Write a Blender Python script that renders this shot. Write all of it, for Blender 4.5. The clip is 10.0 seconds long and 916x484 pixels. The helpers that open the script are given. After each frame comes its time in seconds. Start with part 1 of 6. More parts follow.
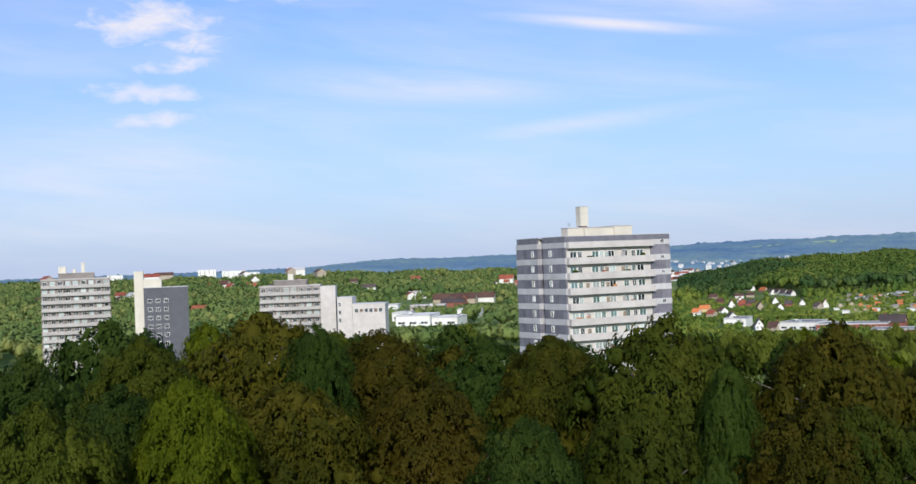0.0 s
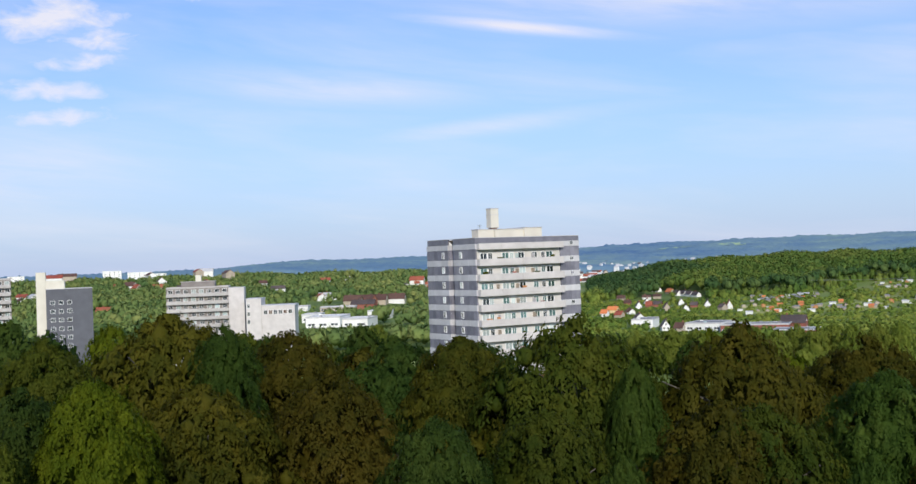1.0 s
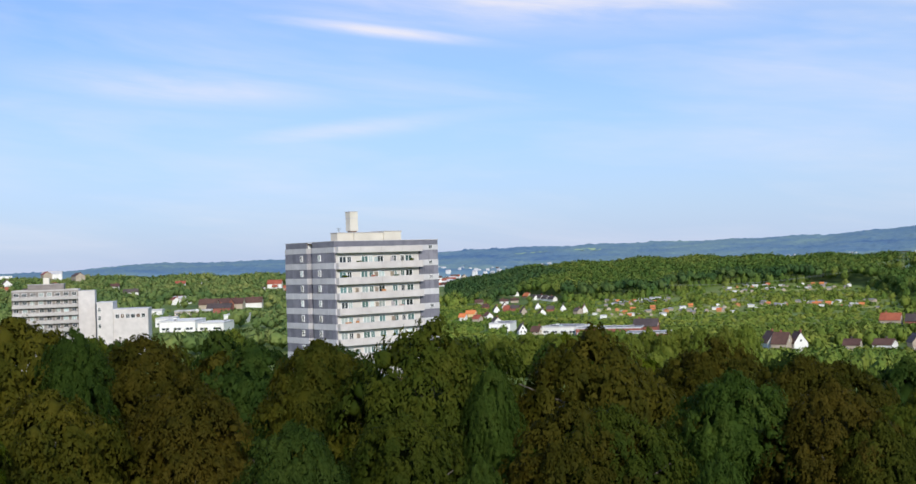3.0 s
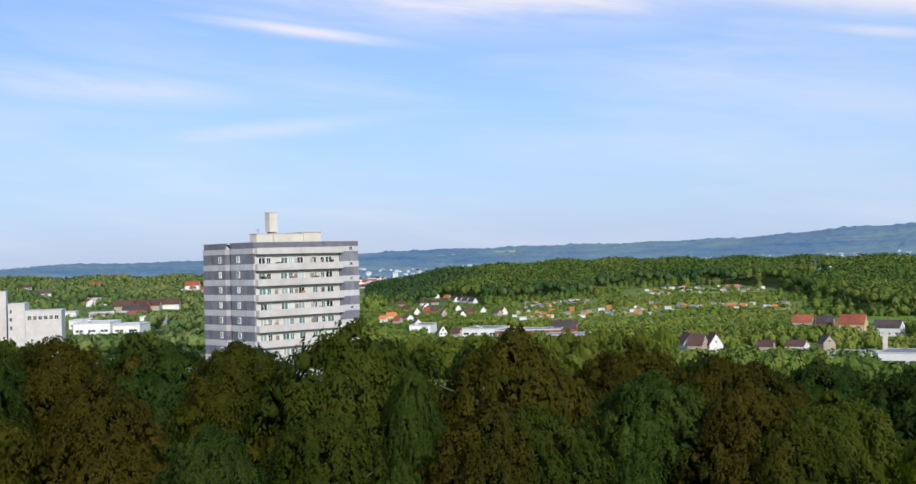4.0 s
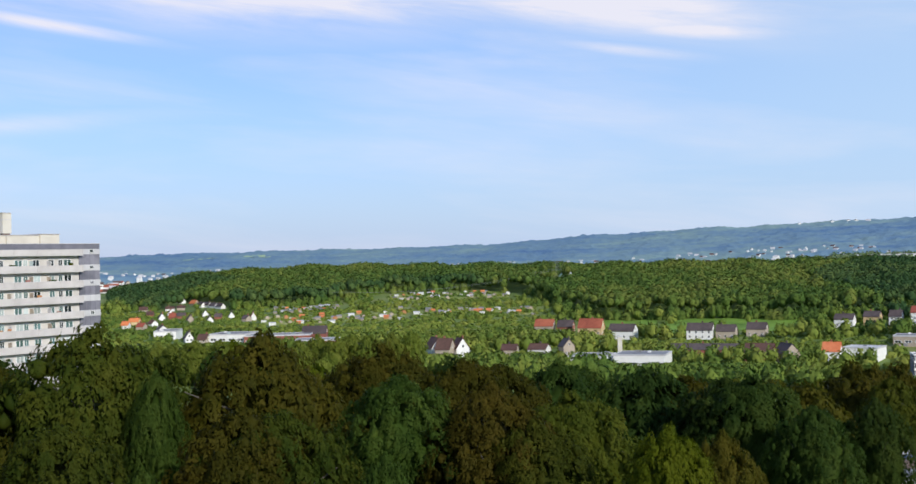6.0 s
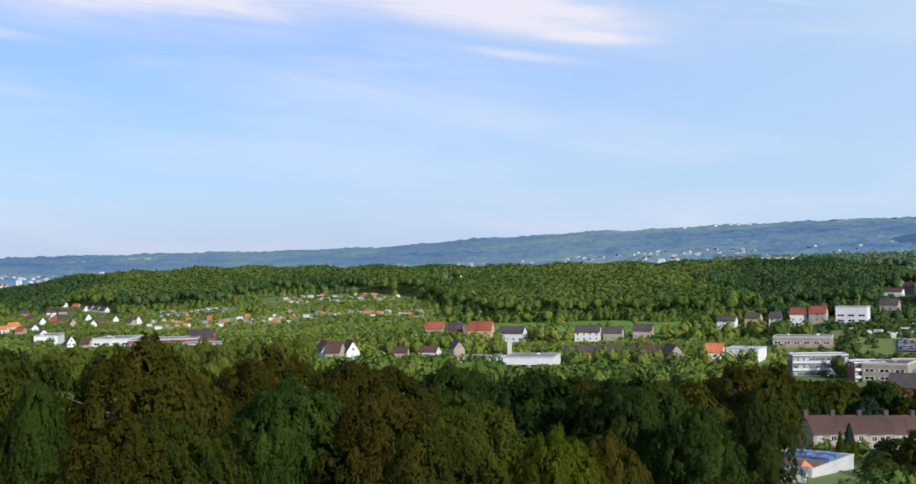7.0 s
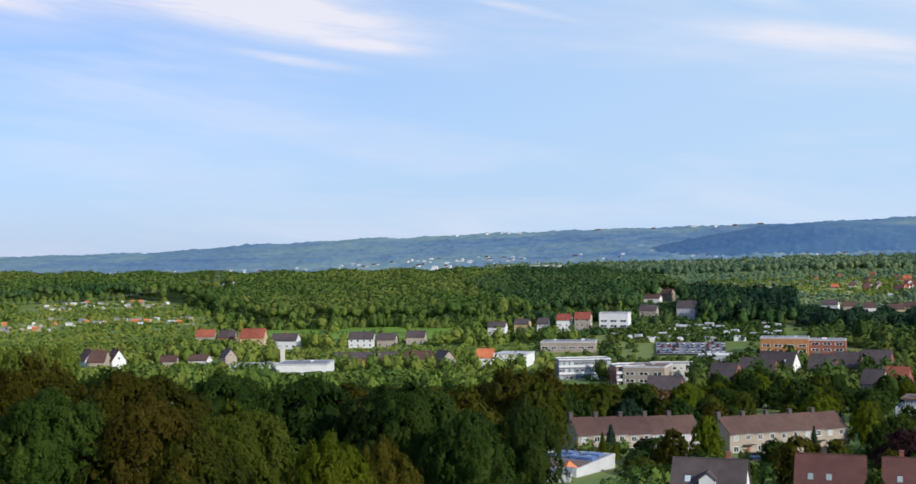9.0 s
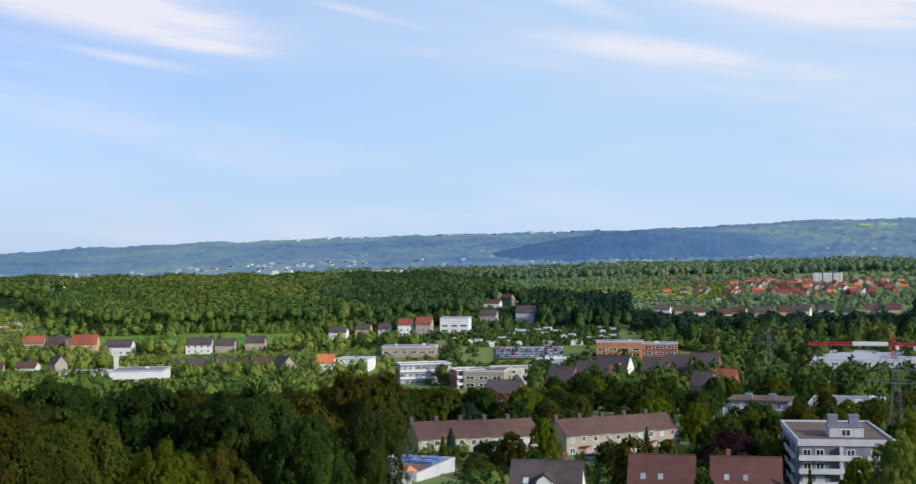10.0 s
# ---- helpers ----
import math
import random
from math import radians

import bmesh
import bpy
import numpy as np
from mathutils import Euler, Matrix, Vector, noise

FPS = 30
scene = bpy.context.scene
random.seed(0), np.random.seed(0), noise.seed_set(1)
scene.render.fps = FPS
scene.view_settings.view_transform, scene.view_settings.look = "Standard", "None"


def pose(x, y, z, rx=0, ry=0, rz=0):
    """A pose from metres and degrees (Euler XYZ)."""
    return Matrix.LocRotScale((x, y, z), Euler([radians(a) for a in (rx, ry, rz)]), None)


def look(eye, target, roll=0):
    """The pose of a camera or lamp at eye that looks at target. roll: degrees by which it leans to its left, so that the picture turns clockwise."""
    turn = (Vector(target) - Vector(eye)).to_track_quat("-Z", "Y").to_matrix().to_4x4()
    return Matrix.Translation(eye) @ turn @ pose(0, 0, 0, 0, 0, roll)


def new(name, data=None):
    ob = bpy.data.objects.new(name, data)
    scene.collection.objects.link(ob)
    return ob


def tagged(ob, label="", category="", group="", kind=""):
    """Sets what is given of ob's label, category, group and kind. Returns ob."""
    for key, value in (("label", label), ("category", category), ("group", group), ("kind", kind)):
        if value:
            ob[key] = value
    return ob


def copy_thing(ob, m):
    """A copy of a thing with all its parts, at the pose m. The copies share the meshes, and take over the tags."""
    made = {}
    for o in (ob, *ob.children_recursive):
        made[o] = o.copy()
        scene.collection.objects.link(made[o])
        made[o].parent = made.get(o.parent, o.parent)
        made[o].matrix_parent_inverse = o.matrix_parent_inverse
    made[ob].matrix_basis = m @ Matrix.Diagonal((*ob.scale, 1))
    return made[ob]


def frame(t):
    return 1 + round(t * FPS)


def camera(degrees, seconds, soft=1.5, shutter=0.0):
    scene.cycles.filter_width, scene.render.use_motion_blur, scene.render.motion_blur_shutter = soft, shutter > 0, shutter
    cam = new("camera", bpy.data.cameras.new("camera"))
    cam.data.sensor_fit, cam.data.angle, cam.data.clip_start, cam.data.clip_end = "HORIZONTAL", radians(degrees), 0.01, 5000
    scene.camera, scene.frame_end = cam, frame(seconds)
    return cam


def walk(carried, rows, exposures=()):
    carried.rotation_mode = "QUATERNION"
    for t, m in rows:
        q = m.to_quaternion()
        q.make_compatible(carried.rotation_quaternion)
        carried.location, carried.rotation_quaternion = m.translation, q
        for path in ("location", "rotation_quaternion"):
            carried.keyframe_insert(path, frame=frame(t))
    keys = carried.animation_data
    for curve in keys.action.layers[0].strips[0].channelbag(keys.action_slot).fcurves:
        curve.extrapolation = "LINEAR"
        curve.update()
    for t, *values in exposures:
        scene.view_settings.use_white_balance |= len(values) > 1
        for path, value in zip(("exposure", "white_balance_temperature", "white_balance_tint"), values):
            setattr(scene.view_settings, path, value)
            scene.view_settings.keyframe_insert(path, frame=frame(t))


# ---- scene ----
cam = camera(42.0, 10.0, soft=1.5, shutter=0.15)
walk(cam, [
    (0.0, pose(0.0, 0.0, 40.20, 91.00, 2.20, 0.00)),
    (0.5, pose(0.0, 0.0, 40.18, 90.94, 2.14, -2.31)),
    (1.0, pose(0.0, 0.0, 40.16, 90.91, 2.12, -4.29)),
    (1.5, pose(0.0, 0.0, 40.14, 90.90, 2.07, -5.86)),
    (2.0, pose(0.0, 0.0, 40.12, 90.89, 2.01, -7.44)),
    (2.5, pose(0.0, 0.0, 40.10, 90.88, 1.92, -9.25)),
    (2.7, pose(0.0, 0.0, 40.09, 90.88, 1.89, -9.92)),
    (3.8, pose(0.0, 0.0, 40.05, 90.85, 1.67, -14.18)),
    (4.0, pose(0.0, 0.0, 40.04, 90.85, 1.65, -14.86)),
    (4.5, pose(0.0, 0.0, 40.02, 90.85, 1.53, -17.39)),
    (5.0, pose(0.0, 0.0, 40.00, 90.83, 1.46, -20.64)),
    (5.5, pose(0.0, 0.0, 39.98, 90.80, 1.32, -24.30)),
    (5.7, pose(0.0, 0.0, 39.97, 90.80, 1.30, -25.25)),
    (6.8, pose(0.0, 0.0, 39.93, 90.82, 1.21, -31.18)),
    (7.0, pose(0.0, 0.0, 39.92, 90.83, 1.20, -32.05)),
    (7.5, pose(0.0, 0.0, 39.90, 90.88, 1.12, -34.99)),
    (8.0, pose(0.0, 0.0, 39.88, 90.91, 1.08, -37.56)),
    (8.5, pose(0.0, 0.0, 39.86, 90.93, 1.03, -40.05)),
    (9.0, pose(0.0, 0.0, 39.84, 90.96, 0.94, -42.85)),
    (9.5, pose(0.0, 0.0, 39.82, 91.02, 0.79, -46.70)),
    (10.0, pose(0.0, 0.0, 39.80, 91.09, 0.72, -50.44)),
])

# ---------------------------------------------------------------- sky, clouds, sun
SUN_BEARING, SUN_HEIGHT = 180.0, 23.0
scene.view_settings.exposure = 0.0

# clouds: bearing and height in degrees, half length, half breadth, lean, strength, billow (0 wisp .. 1 heap)
CLOUDS = (
    (-14.4, 11.6, 3.4, 1.05, 6, 1.0, 1.0), (-11.9, 10.7, 1.9, 0.55, 2, 1.0, 1.0), (-13.2, 9.7, 2.0, 0.5, 2, 0.95, 1.0),
    (-14.4, 8.4, 2.8, 0.55, 0, 0.8, 0.9), (-13.8, 7.2, 3.0, 0.5, 4, 0.8, 0.9), (-6.5, 13.4, 5.0, 0.8, 3, 0.95, 0.8),
    (7.6, 11.0, 5.4, 0.32, -7, 0.95, 0.0), (-2.0, 8.5, 7.5, 0.9, -4, 0.60, 0.0), (6.0, 6.4, 7.0, 0.45, 5, 0.50, 0.0), (-17.0, 5.0, 9.0, 2.4, 2, 0.50, 0.1),
    (22.0, 13.4, 16.0, 2.2, 1, 1.6, 0.1), (32.0, 12.4, 9.5, 1.4, -9, 1.7, 0.1), (38.5, 10.4, 4.2, 0.45, -5, 1.0, 0.2), (35.0, 9.7, 3.5, 0.3, -8, 0.8, 0.1),
    (66.5, 12.8, 9.5, 1.9, -12, 1.9, 0.1), (61.5, 9.6, 8.0, 0.7, -10, 1.1, 0.1), (55.0, 12.9, 4.0, 0.5, -20, 1.0, 0.0), (46.0, 12.0, 4.0, 0.3, -14, 0.6, 0.0),
)


def make_sky():
    world = bpy.data.worlds.new("sky")
    scene.world = world
    world.use_nodes = True
    nt = world.node_tree
    nt.nodes.clear()
    add, wire = nt.nodes.new, nt.links.new

    def calc(op, a, b=None, c=None):
        n = add("ShaderNodeMath")
        n.operation = op
        for slot, v in zip(n.inputs, (a, b, c)):
            if v is None:
                continue
            if isinstance(v, (int, float)):
                slot.default_value = v
            else:
                wire(v, slot)
        return n.outputs[0]

    sky = add("ShaderNodeTexSky")
    sky.sky_type = "NISHITA"
    sky.sun_disc = False
    sky.sun_elevation, sky.sun_rotation = radians(SUN_HEIGHT), radians(SUN_BEARING)
    sky.altitude, sky.air_density, sky.dust_density, sky.ozone_density = 200, 1.0, 0.2, 3.0
    co = add("ShaderNodeTexCoord")
    sep = add("ShaderNodeSeparateXYZ")
    wire(co.outputs["Generated"], sep.inputs[0])
    bearing = calc("MULTIPLY", calc("ARCTAN2", sep.outputs[0], sep.outputs[1]), 180 / math.pi)
    up = calc("MULTIPLY", calc("ARCSINE", sep.outputs[2]), 180 / math.pi)

    def streaks(scale_x, scale_y, lean, detail, rough=0.6):
        v = add("ShaderNodeCombineXYZ")
        wire(calc("MULTIPLY", bearing, scale_x), v.inputs[0])
        wire(calc("MULTIPLY", calc("ADD", up, calc("MULTIPLY", bearing, lean)), scale_y), v.inputs[1])
        n = add("ShaderNodeTexNoise")
        n.inputs["Scale"].default_value, n.inputs["Detail"].default_value, n.inputs["Roughness"].default_value = 1.0, detail, rough
        n.inputs["Distortion"].default_value = 0.35
        wire(v.outputs[0], n.inputs["Vector"])
        return n.outputs[0]

    wisp = streaks(0.13, 0.95, 0.13, 8, 0.62)
    heap = streaks(0.62, 1.25, 0.0, 9, 0.55)
    broad = streaks(0.05, 0.30, 0.10, 5, 0.55)
    veil = calc("MULTIPLY", calc("SMOOTH_MIN", calc("MAXIMUM", calc("MULTIPLY_ADD", broad, 3.2, -1.35), 0.0), 1.0, 0.2), calc("MULTIPLY_ADD", wisp, 0.75, 0.05))
    cover = calc("MULTIPLY", veil, 0.95)
    for b, u, half, thick, lean, strength, billow in CLOUDS:
        c, s = math.cos(radians(lean)), math.sin(radians(lean))
        db, du = calc("SUBTRACT", bearing, b), calc("SUBTRACT", up, u)
        along = calc("DIVIDE", calc("ADD", calc("MULTIPLY", db, c), calc("MULTIPLY", du, s)), half)
        across = calc("DIVIDE", calc("SUBTRACT", calc("MULTIPLY", du, c), calc("MULTIPLY", db, s)), thick)
        d2 = calc("ADD", calc("MULTIPLY", along, along), calc("MULTIPLY", across, across))
        if billow > 0.5:
            m = calc("MULTIPLY", calc("SUBTRACT", calc("MULTIPLY_ADD", heap, 3.6, -0.80), d2), 0.85)
            m = calc("MULTIPLY", calc("MINIMUM", calc("MAXIMUM", m, 0.0), 1.0), strength)
        else:
            m = calc("MULTIPLY", calc("EXPONENT", calc("MULTIPLY", d2, -1.2)), calc("MAXIMUM", calc("MULTIPLY_ADD", wisp, 2.2, -0.25), 0.0))
            m = calc("MULTIPLY", m, strength)
        cover = calc("MAXIMUM", cover, m)
    cover = calc("MINIMUM", cover, 1.0)
    tint = add("ShaderNodeMix")
    tint.data_type = "RGBA"
    tint.blend_type = "MULTIPLY"
    tint.inputs[0].default_value = 1.0
    wire(sky.outputs[0], tint.inputs[6])
    tint.inputs[7].default_value = (0.80, 1.01, 1.38, 1)
    # thin white air towards the horizon
    low = add("ShaderNodeMix")
    low.data_type = "RGBA"
    wire(calc("MULTIPLY", calc("EXPONENT", calc("MULTIPLY", calc("ABSOLUTE", up), -0.12)), 0.95), low.inputs[0])
    wire(tint.outputs[2], low.inputs[6])
    low.inputs[7].default_value = (4.4, 5.25, 7.35, 1)
    # a high milky veil that thickens eastwards
    milk = add("ShaderNodeMix")
    milk.data_type = "RGBA"
    east = add("ShaderNodeMapRange")
    east.interpolation_type = "SMOOTHSTEP"
    wire(bearing, east.inputs["Value"])
    east.inputs["From Min"].default_value, east.inputs["From Max"].default_value = 14.0, 66.0
    east.inputs["To Min"].default_value, east.inputs["To Max"].default_value = 0.0, 0.85
    wire(east.outputs[0], milk.inputs[0])
    wire(low.outputs[2], milk.inputs[6])
    milk.inputs[7].default_value = (4.75, 6.55, 8.8, 1)
    mix = add("ShaderNodeMix")
    mix.data_type = "RGBA"
    wire(calc("MULTIPLY", cover, 0.85), mix.inputs[0])
    wire(milk.outputs[2], mix.inputs[6])
    mix.inputs[7].default_value = (8.2, 7.9, 8.5, 1)
    back = add("ShaderNodeBackground")
    back.inputs["Strength"].default_value = 0.110
    wire(mix.outputs[2], back.inputs["Color"])
    out = add("ShaderNodeOutputWorld")
    wire(back.outputs[0], out.inputs["Surface"])


make_sky()
lamp = bpy.data.lights.new("sun", "SUN")
lamp.energy, lamp.angle, lamp.color = 3.6, radians(0.53), (1.0, 0.945, 0.86)
sun = new("sun", lamp)
sb, sh = radians(SUN_BEARING), radians(SUN_HEIGHT)
sun.matrix_world = look((300 * math.sin(sb) * math.cos(sh), 300 * math.cos(sb) * math.cos(sh), 300 * math.sin(sh) + 40), (0, 0, 40))

# ---------------------------------------------------------------- materials
def material(name, colours, scale=1.0, rough=0.8, metal=0.0, bump=0.0, bump_scale=None, spread=0.0, detail=6, object_space=False, through_light=0.0, tone=False, gloss=0.5, tufts=0.0):
    """A surface: two or three colours mixed by noise at two scales, an own tone per object (spread), fine relief."""
    m = bpy.data.materials.new(name)
    m.use_nodes = True
    nt = m.node_tree
    b = nt.nodes["Principled BSDF"]
    add, wire = nt.nodes.new, nt.links.new
    if object_space:
        where = add("ShaderNodeTexCoord").outputs["Object"]
    else:
        where = add("ShaderNodeNewGeometry").outputs["Position"]
    coarse, fine = add("ShaderNodeTexNoise"), add("ShaderNodeTexNoise")
    for n, s, d in ((coarse, scale * 0.17, 3), (fine, scale, detail)):
        n.inputs["Scale"].default_value, n.inputs["Detail"].default_value = s, d
        wire(where, n.inputs["Vector"])
    both = add("ShaderNodeMath")
    both.operation = "ADD"
    wire(coarse.outputs[0], both.inputs[0])
    wire(fine.outputs[0], both.inputs[1])
    last = both.outputs[0]
    if tone:
        at = add("ShaderNodeAttribute")
        at.attribute_name = "tone"
        plus = add("ShaderNodeMath")
        plus.operation = "MULTIPLY_ADD"
        plus.inputs[1].default_value = 0.34
        wire(at.outputs["Fac"], plus.inputs[0])
        wire(last, plus.inputs[2])
        less = add("ShaderNodeMath")
        less.operation = "SUBTRACT"
        less.inputs[1].default_value = 0.17
        wire(plus.outputs[0], less.inputs[0])
        last = less.outputs[0]
    ramp = add("ShaderNodeValToRGB")
    spots = np.linspace(0.36, 0.64, len(colours))
    while len(ramp.color_ramp.elements) < len(colours):
        ramp.color_ramp.elements.new(0.5)
    for e, p, c in zip(ramp.color_ramp.elements, spots, colours):
        e.position, e.color = float(p), (*c, 1)
    half = add("ShaderNodeMath")
    half.operation = "MULTIPLY"
    half.inputs[1].default_value = 0.5
    wire(last, half.inputs[0])
    wire(half.outputs[0], ramp.inputs[0])
    colour = ramp.outputs[0]
    if spread:
        info = add("ShaderNodeObjectInfo")
        hue = add("ShaderNodeHueSaturation")
        span = add("ShaderNodeMapRange")
        span.inputs["To Min"].default_value, span.inputs["To Max"].default_value = 1 - spread, 1 + spread
        wire(info.outputs["Random"], span.inputs["Value"])
        wire(span.outputs[0], hue.inputs["Value"])
        turn = add("ShaderNodeMapRange")
        turn.inputs["To Min"].default_value, turn.inputs["To Max"].default_value = 0.5 - spread * 0.05, 0.5 + spread * 0.05
        wire(info.outputs["Random"], turn.inputs["Value"])
        wire(turn.outputs[0], hue.inputs["Hue"])
        wire(colour, hue.inputs["Color"])
        colour = hue.outputs[0]
    if tufts:                           # no two tufts of leaves quite alike
        isle = add("ShaderNodeNewGeometry").outputs["Random Per Island"]
        vary = add("ShaderNodeHueSaturation")
        span = add("ShaderNodeMapRange")
        span.inputs["To Min"].default_value, span.inputs["To Max"].default_value = 1 - tufts, 1 + tufts
        wire(isle, span.inputs["Value"])
        wire(span.outputs[0], vary.inputs["Value"])
        turn = add("ShaderNodeMapRange")
        turn.inputs["To Min"].default_value, turn.inputs["To Max"].default_value = 0.5 + tufts * 0.04, 0.5 - tufts * 0.04
        wire(isle, turn.inputs["Value"])
        wire(turn.outputs[0], vary.inputs["Hue"])
        wire(colour, vary.inputs["Color"])
        colour = vary.outputs[0]
    wire(colour, b.inputs["Base Color"])
    b.inputs["Roughness"].default_value, b.inputs["Metallic"].default_value = rough, metal
    b.inputs["Specular IOR Level"].default_value = gloss
    if bump:
        rel = add("ShaderNodeTexNoise")
        rel.inputs["Scale"].default_value, rel.inputs["Detail"].default_value = bump_scale or scale * 3, 5
        wire(where, rel.inputs["Vector"])
        bm_ = add("ShaderNodeBump")
        bm_.inputs["Strength"].default_value = bump
        bm_.inputs["Distance"].default_value = 0.3 / (bump_scale or scale * 3)
        wire(rel.outputs[0], bm_.inputs["Height"])
        wire(bm_.outputs[0], b.inputs["Normal"])
    if through_light:
        glow = add("ShaderNodeBsdfTranslucent")
        wire(colour, glow.inputs["Color"])
        mix = add("ShaderNodeMixShader")
        mix.inputs[0].default_value = through_light
        wire(b.outputs[0], mix.inputs[1])
        wire(glow.outputs[0], mix.inputs[2])
        wire(mix.outputs[0], nt.nodes["Material Output"].inputs["Surface"])
    return m


def leaf(name, *tones, spread=0.12):
    return material(name, tones, scale=0.55, rough=0.62, spread=spread, through_light=0.5, detail=4, gloss=0.06, tufts=0.12)


BEECH = leaf("beech_leaves", (0.042, 0.050, 0.006), (0.074, 0.071, 0.008), (0.112, 0.096, 0.012), spread=0.16)
BROWN = leaf("copper_leaves", (0.045, 0.049, 0.006), (0.075, 0.069, 0.008), (0.112, 0.092, 0.012), spread=0.16)
MOSS = leaf("mossy_leaves", (0.036, 0.056, 0.007), (0.060, 0.075, 0.009), (0.092, 0.097, 0.012), spread=0.14)
GREEN = leaf("green_leaves", (0.024, 0.052, 0.010), (0.042, 0.074, 0.013), (0.068, 0.102, 0.018))
BLUISH = leaf("bluish_leaves", (0.034, 0.064, 0.010), (0.054, 0.092, 0.014), (0.084, 0.124, 0.021))
LIME = leaf("lime_leaves", (0.070, 0.102, 0.006), (0.110, 0.140, 0.008), (0.155, 0.178, 0.013))
OLIVE = leaf("olive_leaves", (0.052, 0.074, 0.008), (0.086, 0.104, 0.012), (0.128, 0.136, 0.018))
PALE = leaf("pale_leaves", (0.115, 0.160, 0.024), (0.175, 0.220, 0.034), (0.245, 0.280, 0.050))
PURPLE = leaf("purple_leaves", (0.030, 0.014, 0.016), (0.070, 0.030, 0.030))
SPRUCE = leaf("spruce_needles", (0.020, 0.048, 0.026), (0.060, 0.105, 0.060))
def canopy(name, *tones, scale=0.05):
    return material(name, tones, scale=scale, rough=0.75, through_light=0.2, tone=True, detail=4, gloss=0.04, tufts=0.10)


WOOD_FAR = canopy("wood_canopy", (0.072, 0.134, 0.030), (0.124, 0.186, 0.038), (0.198, 0.230, 0.050), scale=0.045)
# Cloud shade over the wood is put into this dark, bluish green.
WOOD_DEEP_SHADE = canopy("deep_shade_canopy", (0.018, 0.046, 0.026), (0.028, 0.060, 0.030), (0.044, 0.078, 0.036), scale=0.045)
# Darker copy of the ridge green, with shade put into the colour.
WOOD_SHADE = canopy("shade_canopy", (0.044, 0.096, 0.034), (0.070, 0.128, 0.040), (0.112, 0.164, 0.050), scale=0.045)
# Darker copy of the valley green: cloud shade is in the colour.
WOOD_TOWN_SHADE = canopy("town_shade_canopy", (0.042, 0.084, 0.022), (0.076, 0.122, 0.028), (0.126, 0.160, 0.036))
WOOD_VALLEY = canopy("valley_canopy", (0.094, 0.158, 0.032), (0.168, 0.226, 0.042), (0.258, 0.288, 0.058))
# Valley green with more blue, tinted for the haze over the plain.
WOOD_PLAIN_HAZED = canopy("hazed_plain_canopy", (0.100, 0.168, 0.056), (0.168, 0.230, 0.070), (0.262, 0.290, 0.092))
# Lighter and bluer than the nearer woods: haze is put into the colour.
WOOD_BELT_HAZED = canopy("hazed_belt_canopy", (0.108, 0.186, 0.108), (0.158, 0.232, 0.116), (0.222, 0.276, 0.126), scale=0.03)
# Blue in the far woods' colour stands in for distance haze.
WOOD_RANGE_HAZED = material("hazed_range_canopy", ((0.100, 0.188, 0.320), (0.145, 0.245, 0.345), (0.185, 0.285, 0.335), (0.240, 0.345, 0.335)), scale=0.012, rough=0.85, detail=9, gloss=0.1, bump=0.6, bump_scale=0.06)
# Haze blue again, darkened for the cloud shade over the spur.
WOOD_SPUR_HAZED = material("hazed_spur_canopy", ((0.072, 0.155, 0.285), (0.096, 0.188, 0.300), (0.130, 0.228, 0.310)), scale=0.014, rough=0.85, detail=9, gloss=0.1, bump=0.5, bump_scale=0.06)
BARK = material("bark", ((0.05, 0.045, 0.035), (0.13, 0.115, 0.09)), scale=2.0, bump=0.5)
GROUND = material("grassland", ((0.060, 0.110, 0.016), (0.130, 0.190, 0.024), (0.210, 0.225, 0.055)), scale=0.02, rough=0.9, bump=0.4, bump_scale=0.8, detail=9)
# Pale blue-green: distance haze is mixed into the far fields' colour.
FIELDS_HAZED = material("hazed_fields", ((0.170, 0.270, 0.250), (0.210, 0.320, 0.250), (0.270, 0.385, 0.250)), scale=0.004, rough=0.9, detail=9)
MEADOW = material("meadow", ((0.10, 0.20, 0.012), (0.20, 0.34, 0.020)), scale=0.06, rough=0.9, bump=0.3, bump_scale=2.0)
# Meadow green paled and blued, with distance haze put into the colour.
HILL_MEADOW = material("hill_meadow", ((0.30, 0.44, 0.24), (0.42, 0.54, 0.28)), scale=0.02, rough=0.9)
ASPHALT = material("asphalt", ((0.045, 0.045, 0.048), (0.075, 0.073, 0.072)), scale=0.5, rough=0.9)
PAVING = material("worn_paving", ((0.20, 0.20, 0.21), (0.30, 0.30, 0.31)), scale=0.3, rough=0.9, bump=0.2)
CREAM = material("cream_concrete", ((0.58, 0.54, 0.46), (0.70, 0.66, 0.57)), scale=0.35, rough=0.85, bump=0.15)
BAND = material("washed_concrete", ((0.495, 0.46, 0.445), (0.635, 0.595, 0.575)), scale=0.5, rough=0.85, bump=0.2, spread=0.03)
GREYBAND = material("weathered_concrete", ((0.38, 0.355, 0.345), (0.50, 0.47, 0.455)), scale=0.5, rough=0.85, bump=0.2, spread=0.05)
ALLOTMENT = material("garden_plots", ((0.120, 0.180, 0.020), (0.230, 0.285, 0.035), (0.350, 0.330, 0.110)), scale=0.12, rough=0.9, detail=8, bump=0.4, bump_scale=0.8)
PLASTER = material("white_plaster", ((0.70, 0.69, 0.66), (0.82, 0.81, 0.79)), scale=0.5, rough=0.85, spread=0.04)
